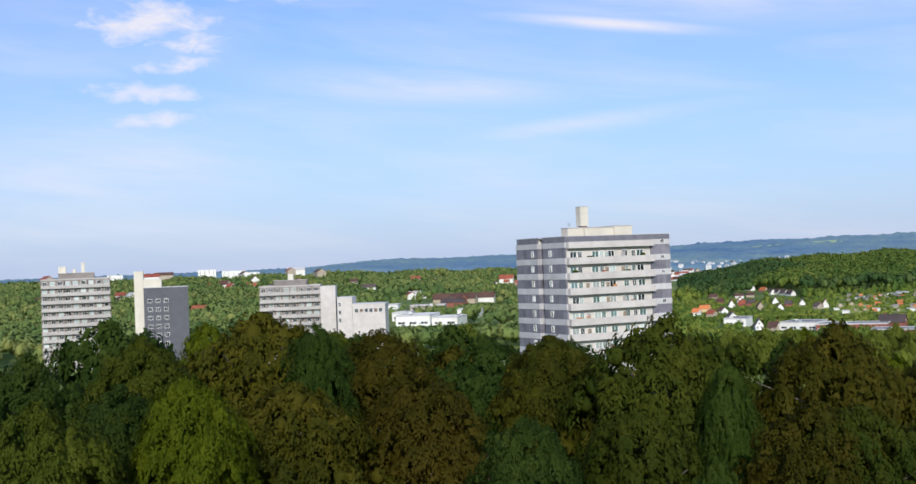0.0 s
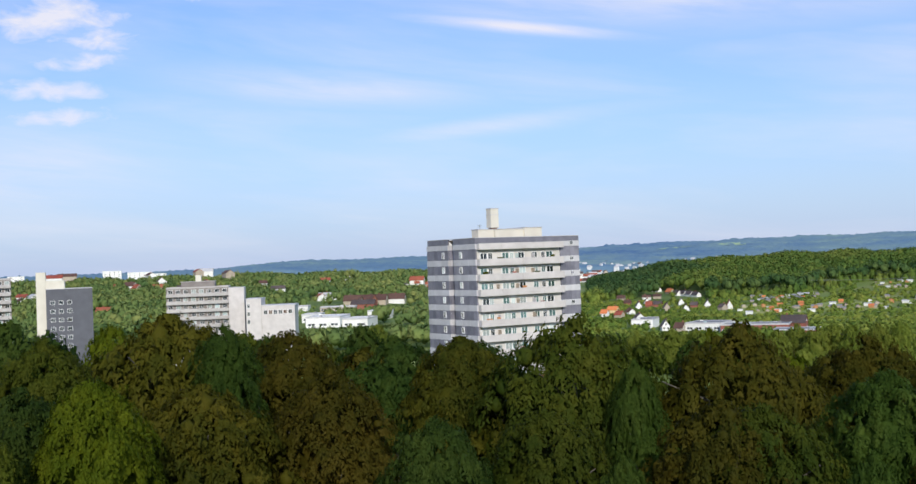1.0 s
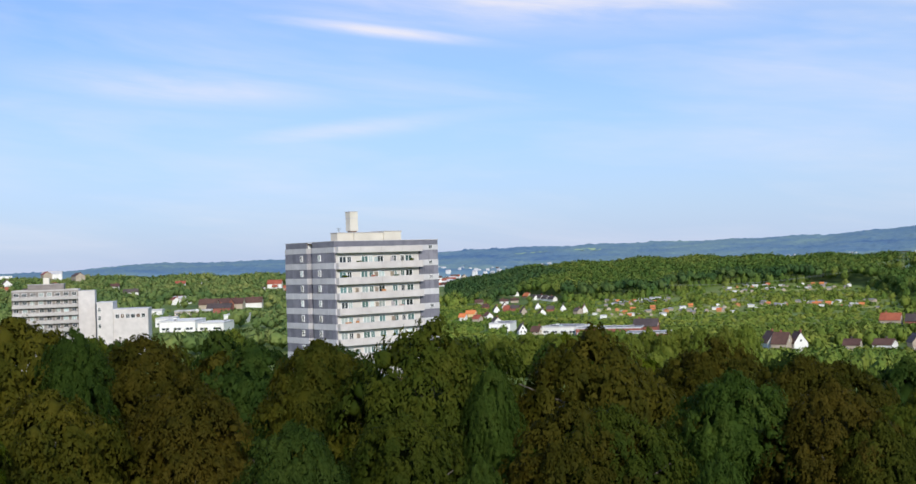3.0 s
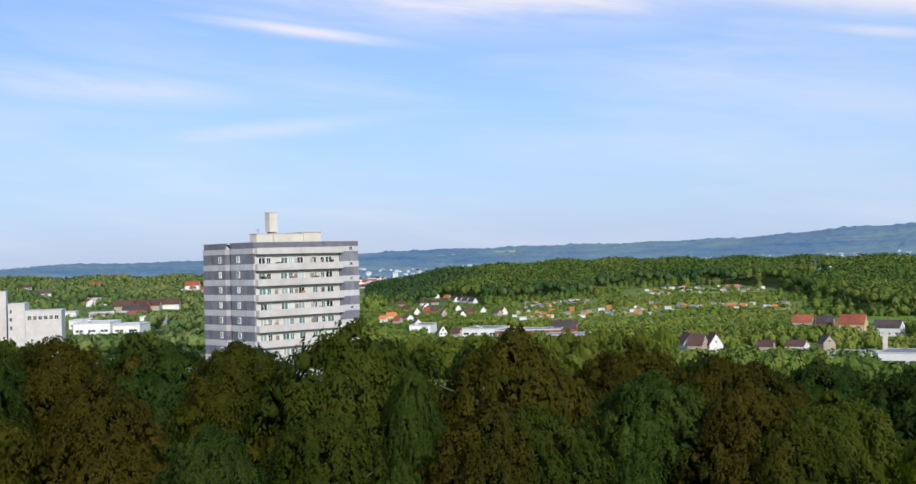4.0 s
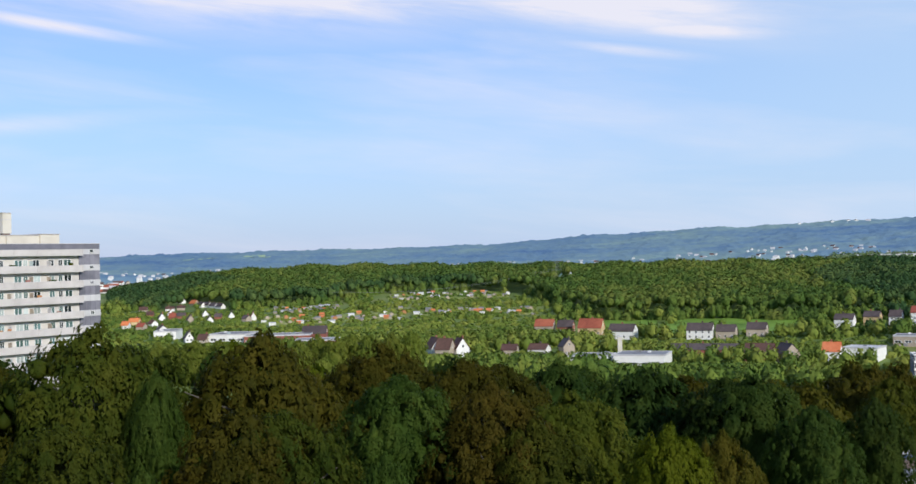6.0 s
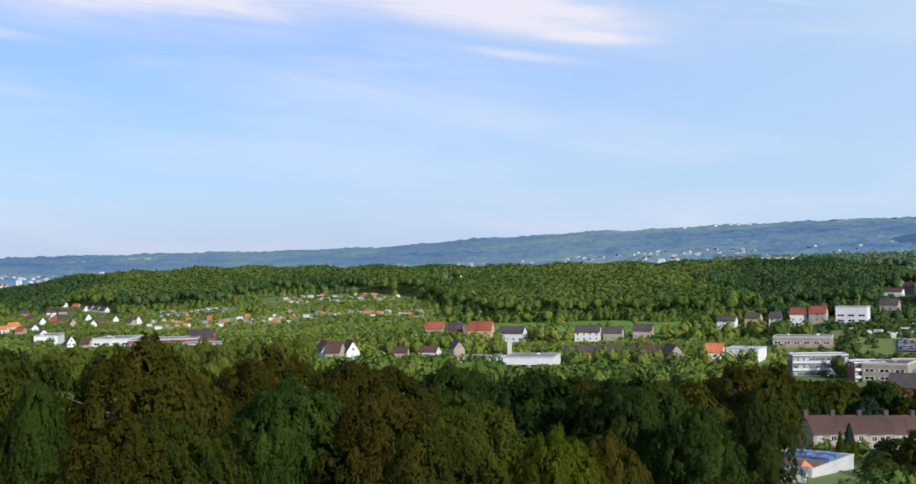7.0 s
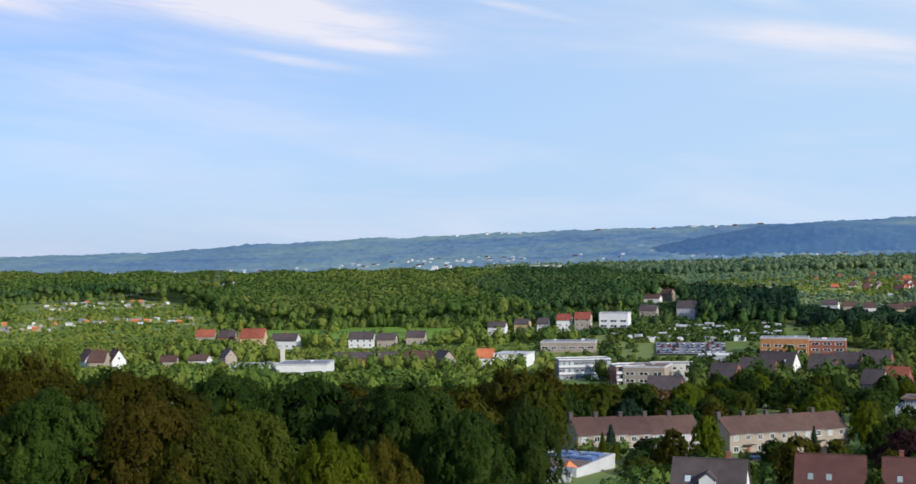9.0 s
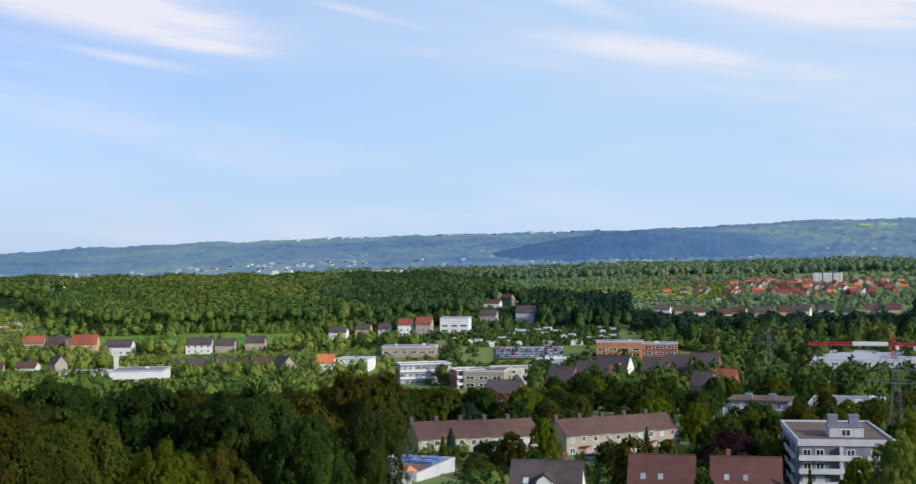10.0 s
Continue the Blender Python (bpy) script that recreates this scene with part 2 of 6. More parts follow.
SLATE = material("slate_cladding", ((0.135, 0.132, 0.165), (0.225, 0.22, 0.255)), scale=0.8, rough=0.6, bump=0.2, spread=0.16)
# White greyed in colour for the cloud shade over flats, garages and hall.
SHADED_WHITE = material("shaded_white", ((0.46, 0.46, 0.465), (0.60, 0.60, 0.60)), scale=0.4, rough=0.85, bump=0.1, spread=0.05)
DARKWALL = material("anthracite_render", ((0.085, 0.088, 0.105), (0.115, 0.118, 0.14)), scale=0.4, rough=0.8)
# Dark wall colour that stands in for shade in the balcony recesses.
LOGGIA_SHADED = material("loggia_wall", ((0.20, 0.175, 0.16), (0.29, 0.26, 0.24)), scale=0.5, rough=0.9, spread=0.1)
PALEBAND = material("pale_cladding", ((0.46, 0.45, 0.465), (0.59, 0.575, 0.585)), scale=0.6, rough=0.7, spread=0.05)
GLASS = material("window_glass", ((0.015, 0.02, 0.025), (0.05, 0.065, 0.075)), scale=0.4, rough=0.08, gloss=0.8, spread=0.5)
CURTAIN = material("curtained_glass", ((0.32, 0.42, 0.42), (0.50, 0.55, 0.53)), scale=0.4, rough=0.12, gloss=0.7, spread=0.4)
TEALGLASS = material("greenish_glass", ((0.05, 0.10, 0.10), (0.14, 0.24, 0.23)), scale=0.4, rough=0.1, gloss=0.7, spread=0.4)
WARMWALL = material("warm_render", ((0.54, 0.51, 0.475), (0.68, 0.645, 0.60)), scale=0.4, rough=0.9, bump=0.1, spread=0.04)
FRAME = material("white_frame", ((0.74, 0.74, 0.73), (0.80, 0.80, 0.79)), scale=1.0, rough=0.5)
BITUMEN = material("roof_felt", ((0.12, 0.072, 0.05), (0.20, 0.120, 0.082)), scale=0.25, rough=0.95, bump=0.2)
GREYROOF = material("grey_roof", ((0.17, 0.17, 0.18), (0.27, 0.27, 0.28)), scale=0.3, rough=0.8, spread=0.1)
REDTILE = material("red_tiles", ((0.24, 0.055, 0.032), (0.38, 0.10, 0.055)), scale=0.5, rough=0.75, bump=0.4, bump_scale=3.0, spread=0.12)
# Red tiles darkened in colour for the cloud shade over the near roofs.
SHADED_RED = material("shaded_red_tiles", ((0.090, 0.032, 0.027), (0.140, 0.054, 0.042)), scale=0.5, rough=0.75, bump=0.4, bump_scale=3.0, spread=0.1)
# Brown kept dark: cloud shade over the terraces is put into the tiles.
BROWNTILE = material("brown_tiles", ((0.078, 0.038, 0.029), (0.128, 0.064, 0.047)), scale=0.5, rough=0.75, bump=0.4, bump_scale=3.0, spread=0.1)
DARKTILE = material("dark_tiles", ((0.06, 0.045, 0.042), (0.11, 0.08, 0.075)), scale=0.5, rough=0.7, bump=0.4, bump_scale=3.0, spread=0.12)
# Beige darkened too, carrying the cloud shade on the terrace walls.
BEIGE = material("beige_render", ((0.33, 0.275, 0.215), (0.45, 0.38, 0.30)), scale=0.3, rough=0.85, spread=0.08)
OCHRE = material("ochre_render", ((0.55, 0.40, 0.20), (0.66, 0.50, 0.28)), scale=0.3, rough=0.85, spread=0.1)
BRICK = material("brick_wall", ((0.22, 0.075, 0.05), (0.34, 0.13, 0.09)), scale=0.6, rough=0.85, spread=0.12)
STEEL = material("galvanised_steel", ((0.16, 0.18, 0.18), (0.24, 0.26, 0.26)), scale=1.0, rough=0.6, metal=0.2)
CRANE_RED = material("red_paint", ((0.45, 0.03, 0.03), (0.58, 0.05, 0.05)), scale=0.6, rough=0.5)
BLUE = material("blue_sheet", ((0.08, 0.14, 0.30), (0.14, 0.22, 0.42)), scale=0.5, rough=0.5)
ORANGE = material("orange_tiles", ((0.60, 0.16, 0.05), (0.72, 0.24, 0.09)), scale=0.5, rough=0.75, spread=0.1)
RUST = material("rust_panel", ((0.38, 0.16, 0.06), (0.52, 0.25, 0.10)), scale=0.6, rough=0.7)

# ---------------------------------------------------------------- the lie of the land
# Heights along a bearing (degrees, clockwise from +y): plateau, slope, valley, wooded ridge, far range.
BEARING = (-30, -5, 3, 8, 14, 20, 27, 34, 44, 50, 54, 62, 75)
Z_150 = (8, 8, 8, 8, 8, 8, 8, 6, 4, 3, 2, 0, -3)
Z_300 = (6, 6, 5, 3, 0, -2, -3, -4, -6, -6, -7, -10, -15)
Z_600 = (8, 7, 4, 0, -6, -9, -11, -13, -15, -17, -17, -17, -17)
R_BASE = (800, 800, 900, 1000, 1080, 1000, 1000, 820, 785, 790, 770, 720, 700)
Z_BASE = (10, 9, 4, -2, -3, -3, 0, -8, -6, 0, -2, -4, -4)
R_TOP = (1500, 1500, 1500, 1500, 1450, 1450, 1400, 1250, 1150, 1050, 900, 880, 880)
Z_TOP = (26, 24, 20, 2, 15, 21, 19, 17, 18, 18, 4, -3, -1)
Z_1800 = (28, 26, 20, 0, -15, -20, -20, -20, -15, -5, 3, 6, 8)
Z_2400 = (24, 22, 16, 5, 0, 0, 0, 0, 18, 20, 22, 26, 28)
FAR_BEARING = (-30, -10, -7, -4, 3, 10, 17, 24, 28, 33, 38, 48, 56, 62, 66, 71, 80)
Z_FAR = (28, 28, 32, 46, 48, 58, 64, 68, 70, 90, 104, 120, 128, 134, 146, 150, 150)


def height(x, y):
    """Height of the ground, for numbers or arrays."""
    a, r = np.degrees(np.arctan2(x, y)), np.hypot(x, y)

    def by(table):
        return np.interp(a, BEARING, table)

    rb, rt = by(R_BASE), by(R_TOP)
    zf = np.interp(a, FAR_BEARING, Z_FAR)
    knots = [(0 * r, 8 + 0 * r), (90 + 0 * r, 8 + 0 * r), (150 + 0 * r, by(Z_150)), (300 + 0 * r, by(Z_300)),
             (600 + 0 * r, by(Z_600)), (rb, by(Z_BASE)), (rt, by(Z_TOP)), (rt + 120, by(Z_TOP) - 1), (1850 + 0 * r, by(Z_1800)),
             (2450 + 0 * r, by(Z_2400)), (3700 + 0 * r, zf), (4950 + 0 * r, zf - 40)]
    z = 0 * r
    for (r0, z0), (r1, z1) in zip(knots, knots[1:]):
        f = np.clip((r - r0) / np.maximum(r1 - r0, 1), 0, 1)
        z = np.where(r >= r0, z0 + (z1 - z0) * f, z)
    wave = np.sin(x * 0.011 + 1.3) * np.cos(y * 0.013) + 0.6 * np.sin(x * 0.027 - y * 0.019)
    return z + wave * np.clip((r - 1000) / 900, 0, 2.0)


def spot(bearing, r, up=0.0):
    """A point on the ground at a bearing and a distance from the camera, fitted to its view."""
    x, y = r * math.sin(radians(bearing)), r * math.cos(radians(bearing))
    return Vector((x, y, float(height(x, y)) + up))

# ---------------------------------------------------------------- mesh helpers
def part(name, bm, mat, parent=None, label=""):
    """Links a bmesh as one mesh object, under a thing or a part."""
    me = bpy.data.meshes.new(name)
    bm.to_mesh(me)
    bm.free()
    return piece(name, me, mat, parent, label)


def piece(name, me, mat, parent=None, label=""):
    if not me.materials:
        me.materials.append(mat)
    ob = new(name, me)
    if parent:
        ob.parent = parent
    if label:
        tagged(ob, label)
    return ob


def block(bm, x0, x1, y0, y1, z0, z1, bevel=0.0):
    """A box between limits, added to bm, with worn edges if bevel is given."""
    m = Matrix.Translation(((x0 + x1) / 2, (y0 + y1) / 2, (z0 + z1) / 2)) @ Matrix.Diagonal((abs(x1 - x0), abs(y1 - y0), abs(z1 - z0), 1))
    made = bmesh.ops.create_cube(bm, size=1.0, matrix=m)
    if bevel:
        edges = list({e for v in made["verts"] for e in v.link_edges})
        bmesh.ops.bevel(bm, geom=edges, offset=bevel, segments=1, affect="EDGES")
    return bm


def box(x0, x1, y0, y1, z0, z1, bevel=0.0):
    return block(bmesh.new(), x0, x1, y0, y1, z0, z1, bevel)


def boxes(limits, bevel=0.0):
    bm = bmesh.new()
    for l in limits:
        block(bm, *l, bevel)
    return bm


def rod(bm, a, b, r0, r1=None, sides=6):
    """A tapered bar from a to b."""
    a, b = Vector(a), Vector(b)
    way = b - a
    m = Matrix.Translation((a + b) / 2) @ way.to_track_quat("Z", "Y").to_matrix().to_4x4()
    bmesh.ops.create_cone(bm, cap_ends=True, segments=sides, radius1=r0, radius2=r0 if r1 is None else r1, depth=way.length, matrix=m)
    return bm


def raw(name, verts, quads, tris, mat, tone=None, lie=None):
    """A mesh from arrays of corners, four-cornered and three-cornered faces."""
    me = bpy.data.meshes.new(name)
    quads, tris = np.asarray(quads, dtype=np.int32).reshape(-1, 4), np.asarray(tris, dtype=np.int32).reshape(-1, 3)
    if lie is not None:                 # each leaf turns its face outwards
        q = verts[tris]
        up = np.cross(q[:, 1] - q[:, 0], q[:, 2] - q[:, 0])
        back = np.einsum("ij,ij->i", up, lie[tris[:, 0]]) < 0
        tris = np.where(back[:, None], tris[:, ::-1], tris)
    me.vertices.add(len(verts))
    me.vertices.foreach_set("co", np.ascontiguousarray(verts, dtype=np.float32).ravel())
    loops = np.concatenate([quads.ravel(), tris.ravel()])
    me.loops.add(len(loops))
    me.loops.foreach_set("vertex_index", loops)
    me.polygons.add(len(quads) + len(tris))
    starts = np.concatenate([np.arange(len(quads)) * 4, len(quads) * 4 + np.arange(len(tris)) * 3]).astype(np.int32)
    me.polygons.foreach_set("loop_start", starts)
    me.update(calc_edges=True)
    if tone is not None:
        at = me.attributes.new("tone", "FLOAT", "POINT")
        at.data.foreach_set("value", np.asarray(tone, dtype=np.float32))
    if lie is not None:                 # leaves catch the light as the clump they belong to
        me.polygons.foreach_set("use_smooth", np.ones(len(quads) + len(tris), dtype=bool))
        lie = lie / (np.linalg.norm(lie, axis=1)[:, None] + 1e-6)
        me.normals_split_custom_set_from_vertices(lie.tolist())
    me.materials.append(mat)
    return me


def thing(name, m, label, category, group=""):
    """An Empty at the base of a thing that parents its parts."""
    ob = new(name)
    ob.empty_display_size = 0.5
    ob.matrix_basis = m
    return tagged(ob, label, category, group)


# ---------------------------------------------------------------- ground
def make_ground():
    bearings = np.concatenate([np.arange(-180, -30, 5.0), np.arange(-30, 80, 0.4), np.arange(80, 180, 5.0)])
    rings = np.concatenate([[6, 30, 60], np.geomspace(90, 4900, 150)])
    a, r = np.meshgrid(np.radians(bearings), rings, indexing="ij")
    x, y = r * np.sin(a), r * np.cos(a)
    z = height(x, y)
    n, k = x.shape
    verts = np.stack([x, y, z], -1).reshape(-1, 3)
    i, j = np.meshgrid(np.arange(n), np.arange(k - 1), indexing="ij")
    i2 = (i + 1) % n
    faces = np.stack([i * k + j, i2 * k + j, i2 * k + j + 1, i * k + j + 1], -1).reshape(-1, 4)
    verts = np.vstack([verts, [[0, 0, float(height(0.0, 0.1))]]])
    cap = np.stack([np.arange(n) * k, np.full(n, n * k), ((np.arange(n) + 1) % n) * k], -1)
    me = bpy.data.meshes.new("ground")
    me.from_pydata(verts.tolist(), [], faces.tolist() + cap.tolist())
    me.materials.append(GROUND)
    me.materials.append(FIELDS_HAZED)
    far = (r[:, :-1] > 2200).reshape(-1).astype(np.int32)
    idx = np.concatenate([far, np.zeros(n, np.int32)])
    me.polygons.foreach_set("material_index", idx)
    me.shade_smooth()
    tagged(new("ground", me), "green valley land rising to wooded ridges and far hills", "ground", kind="structure")


make_ground()

# ---------------------------------------------------------------- trees
rng = np.random.default_rng(7)


def ball(level):
    bm = bmesh.new()
    bmesh.ops.create_icosphere(bm, subdivisions=level, radius=1.0)
    v = np.array([q.co[:] for q in bm.verts])
    f = [[q.index for q in p.verts] for p in bm.faces]
    bm.free()
    return v, f


def sprays(centre, lie, size, droop, g, loose=0.42):
    """Leaf sprays: pointed tufts that overlap like shingles round a clump and hang a little. Returns corners and triangles."""
    n = len(centre)
    face = lie / (np.linalg.norm(lie, axis=1)[:, None] + 1e-9) + g.normal(0, loose, (n, 3))
    face /= np.linalg.norm(face, axis=1)[:, None] + 1e-9
    axis = g.normal(0, 0.7, (n, 3)) - np.array([0, 0, droop])
    axis -= np.einsum("ij,ij->i", axis, face)[:, None] * face
    axis /= np.linalg.norm(axis, axis=1)[:, None] + 1e-9
    side = np.cross(face, axis)
    s = size * g.uniform(0.6, 1.4, (n, 1))
    v = np.stack([centre - axis * s * 0.45 + side * s * 0.34 - face * s * 0.08, centre - axis * s * 0.45 - side * s * 0.34 - face * s * 0.08, centre + axis * s * 0.65], 1)
    return v.reshape(-1, 3), np.arange(3 * n).reshape(-1, 3)


def crown_shape(g, lobes, fans, leaves, size, droop, hull_level, heart=1):
    """A broadleaf crown of half width 1 and height 0..1.25: boughs round the crown, each hung with fans of leaf sprays that arch
    outwards and down. Returns corners, faces and the way they lie."""
    th = np.arange(lobes) * 2.39996 + g.uniform(0, 6)
    u = (np.arange(lobes) + 0.5) / lobes
    h = 0.02 + 0.98 * u ** 0.85 + g.normal(0, 0.045, lobes)
    wide = 1 + 0.13 * np.sin(2 * th + g.uniform(0, 6)) + 0.09 * np.sin(3 * th + g.uniform(0, 6))
    ring = np.clip(1 - np.clip(h, 0, 1) ** 3.4, 0.0, 1) ** 0.6 * 0.86 * g.uniform(0.60, 1.16, lobes) * wide
    cen = np.stack([ring * np.cos(th), ring * np.sin(th), h * 1.08], 1)
    rad = g.uniform(0.7, 1.55, lobes) * 1.72 / math.sqrt(lobes)
    up = np.array([0, 0, 1.0])
    verts, tris, lie, base = [], [], [], 0
    for c, r in zip(cen, rad):
        away = c * np.array([1, 1, 0.3])
        away = away / (np.linalg.norm(away) + 0.15)
        d = g.normal(0, 1, (fans * 3, 3)) + np.array([0, 0, 0.3])
        d /= np.linalg.norm(d, axis=1)[:, None]
        d = d[np.argsort(-(d @ away) + g.uniform(0, 0.9, len(d)))][:fans]
        root = c + d * np.array([1.0, 1.0, 0.7]) * r * g.uniform(0.5, 0.95, (fans, 1))
        root[:, 2] -= np.clip(d @ away, 0, 1) * r * 0.4
        out = d * np.array([1, 1, 0.15]) + away * 0.7 + g.normal(0, 0.25, d.shape)
        out[:, 2] *= 0.3
        out /= np.linalg.norm(out, axis=1)[:, None] + 1e-6
        side = np.cross(out, up)
        reach = r * g.uniform(0.45, 0.8, fans)
        for p, o, sd, rho in zip(root, out, side, reach):
            a, b = g.uniform(0, 1, leaves) ** 0.8, g.uniform(-1, 1, leaves)
            w = rho * 0.62 * (1.05 - 0.7 * a)
            q = p + o * (rho * (a - 0.3))[:, None] + sd * (b * w)[:, None] - up * (rho * (1.05 * a * a + 0.25 * np.abs(b)) * droop)[:, None] + g.normal(0, size * 0.25, (leaves, 3))
            n = up * (0.85 - 0.55 * a)[:, None] + o * (0.45 + 0.6 * a)[:, None] + sd * (b * 0.4)[:, None]
            v, f = sprays(q, n, size, droop, g, 0.3)
            verts.append(v)
            tris.append(f + base)
            lie.append(np.repeat(n + g.normal(0, 0.16, n.shape), 3, axis=0))
            base += len(v)
    # a dense leafy heart in each bough, and one in the middle of the crown
    for c, r, level in [(c * np.array([0.92, 0.92, 0.97]), r * np.array([0.38, 0.38, 0.28]), heart) for c, r in zip(cen, rad)] + [(np.array([0, 0, 0.36]), np.array([0.6, 0.6, 0.46]), hull_level)]:
        hv, hf = ball(level)
        verts.append(hv * r * g.uniform(0.6, 1.3, (len(hv), 1)) + c)
        tris.append(np.array(hf) + base)
        lie.append(hv + np.array([0, 0, 0.3]))
        base += len(hv)
    return np.vstack(verts), np.zeros((0, 4)), np.vstack(tris), np.vstack(lie)


def spire_shape(g, leaves, size):
    """A narrow conifer crown, half width 1, height 4."""
    h = g.uniform(0, 1, leaves) ** 1.25
    th = g.uniform(0, 2 * math.pi, leaves)
    tiers = 0.82 + 0.18 * np.sin(h * 60)
    rr = (1 - h) ** 0.85 * tiers * g.uniform(0.55, 1.0, leaves) ** 0.5 + 0.02
    p = np.stack([rr * np.cos(th), rr * np.sin(th), h * 4.0], 1)
    d = np.stack([np.cos(th), np.sin(th), -0.1 + 0 * th], 1)
    v, q = sprays(p, d, size, 0.5, g)
    hv, hf = ball(2)
    hv = np.stack([hv[:, 0] * 0.55 * (1 - (hv[:, 2] + 1) / 2.1), hv[:, 1] * 0.55 * (1 - (hv[:, 2] + 1) / 2.1), (hv[:, 2] + 1) * 1.85], 1)
    return np.vstack([v, hv]), np.zeros((0, 4)), np.vstack([q, np.array(hf) + len(v)]), np.vstack([np.repeat(d + np.array([0, 0, 0.35]) + g.normal(0, 0.3, d.shape), 3, axis=0), hv * np.array([1, 1, 0.2]) + 0.01])


def trunk_mesh(g, tall, half, thick):
    """A tapered trunk with limbs that reach into the crown."""
    bm = bmesh.new()
    rod(bm, (0, 0, -0.6), (0.1, 0.05, tall * 0.45), thick, thick * 0.75, 9)
    rod(bm, (0.1, 0.05, tall * 0.45), (0.0, 0.2, tall * 0.82), thick * 0.75, thick * 0.2, 8)
    for i in range(7):
        a, z = i * 2.4 + g.uniform(0, 1), tall * (0.30 + 0.07 * i)
        reach = half * g.uniform(0.55, 0.8)
        rod(bm, (0.05, 0.05, z), (math.cos(a) * reach, math.sin(a) * reach, z + reach * g.uniform(0.5, 0.9)), thick * 0.34, thick * 0.07, 6)
    me = bpy.data.meshes.new("trunk")
    bm.to_mesh(me)
    bm.free()
    me.materials.append(BARK)
    return me


# unit crowns, scaled to each tree by its objects
NEAR_SHAPES = [crown_shape(np.random.default_rng(20 + i), 105, 12, 17, 0.036, 0.95, 2, 1) for i in range(4)]
MID_SHAPES = [crown_shape(np.random.default_rng(40 + i), 32, 7, 11, 0.115, 0.5, 1) for i in range(4)]
BACK_SHAPES = [crown_shape(np.random.default_rng(30 + i), 70, 9, 12, 0.058, 0.85, 2, 1) for i in range(4)]
SPIRES = [spire_shape(np.random.default_rng(60 + i), 1500, 0.20) for i in range(2)]
TRUNKS = [trunk_mesh(np.random.default_rng(80 + i), 20.0, 6.0, 0.42) for i in range(3)]
crowns = {}


def crown_mesh(kind, shape_set, i, mat):
    key = (kind, i, mat.name)
    if key not in crowns:
        v, q, f, lie = shape_set[i]
        crowns[key] = raw("crown", v, q, f, mat, lie=lie)
    return crowns[key]


def tree(kind, at, tall, half, mat, label, turn=0.0, group="trees", depth=None):
    """A tree with its foot at `at`, a crown of half width `half`; kind near, back, mid or spire."""
    t = thing("tree" if kind != "spire" else "conifer", Matrix.Translation(at) @ Matrix.Rotation(turn, 4, "Z"), label, "tree", group)
    i = int(turn * 10) % 4
    tr = piece("trunk", TRUNKS[i % 3], BARK, t)
    tr.scale = (half / 6.0, half / 6.0, tall / 20.0)
    if kind == "spire":
        c = piece("crown", crown_mesh(kind, SPIRES, i % 2, mat), mat, t)
        c.scale = (half, half, (tall - 1.0) / 4.0)
        c.location = (0, 0, 1.0)
    else:
        deep = depth or min(tall * 0.85, half * 2.3)
        c = piece("crown", crown_mesh(kind, {"near": NEAR_SHAPES, "back": BACK_SHAPES, "mid": MID_SHAPES}[kind], i, mat), mat, t)
        c.scale = (half, half, deep / 1.17)
        c.location = (0, 0, tall - deep)
    return t


TALL_LABELS = {"beech_leaves": "tall olive-green beech with hanging sprays of foliage", "copper_leaves": "tall brownish beech with dense drooping foliage",
               "green_leaves": "tall dark green broadleaf tree with dense crown", "bluish_leaves": "tall tree with pale bluish-green leaves",
               "lime_leaves": "yellow-green tree with bright sunlit leaves", "olive_leaves": "olive-yellow broadleaf tree with feathery crown",
               "mossy_leaves": "tall moss-green beech with layered hanging foliage", "pale_leaves": "bright yellow-green tree with full leafy crown", "purple_leaves": "dark purple-leaved tree among the houses", "spruce_needles": "grey-green spruce with narrow crown"}

# wood on the plateau: bearing, distance, height of the top above the plateau's datum, half width
WOOD_A = (
    (OLIVE, -19.7, 66, 33.8, 3.2), (GREEN, -16.0, 74, 33.8, 3.2), (LIME, -12.9, 70, 34.4, 2.9), (OLIVE, -15.0, 92, 35.7, 3.6),
    (GREEN, -16.3, 128, 36.1, 6.9), (GREEN, -19.9, 96, 34.4, 4.2), (BEECH, -9.4, 106, 37.0, 7.8), (LIME, -12.0, 120, 35.5, 2.1),
    (BLUISH, -6.9, 94, 36.0, 2.4), (BEECH, -3.9, 112, 34.5, 4.7), (BROWN, -2.0, 84, 33.0, 4.1), (BEECH, -8.1, 80, 33.1, 5.3),
    (GREEN, 1.1, 114, 33.2, 4.4), (BEECH, 4.2, 104, 33.9, 4.4), (GREEN, 3.0, 72, 31.0, 2.6), (MOSS, 9.8, 98, 35.6, 7.0),
)
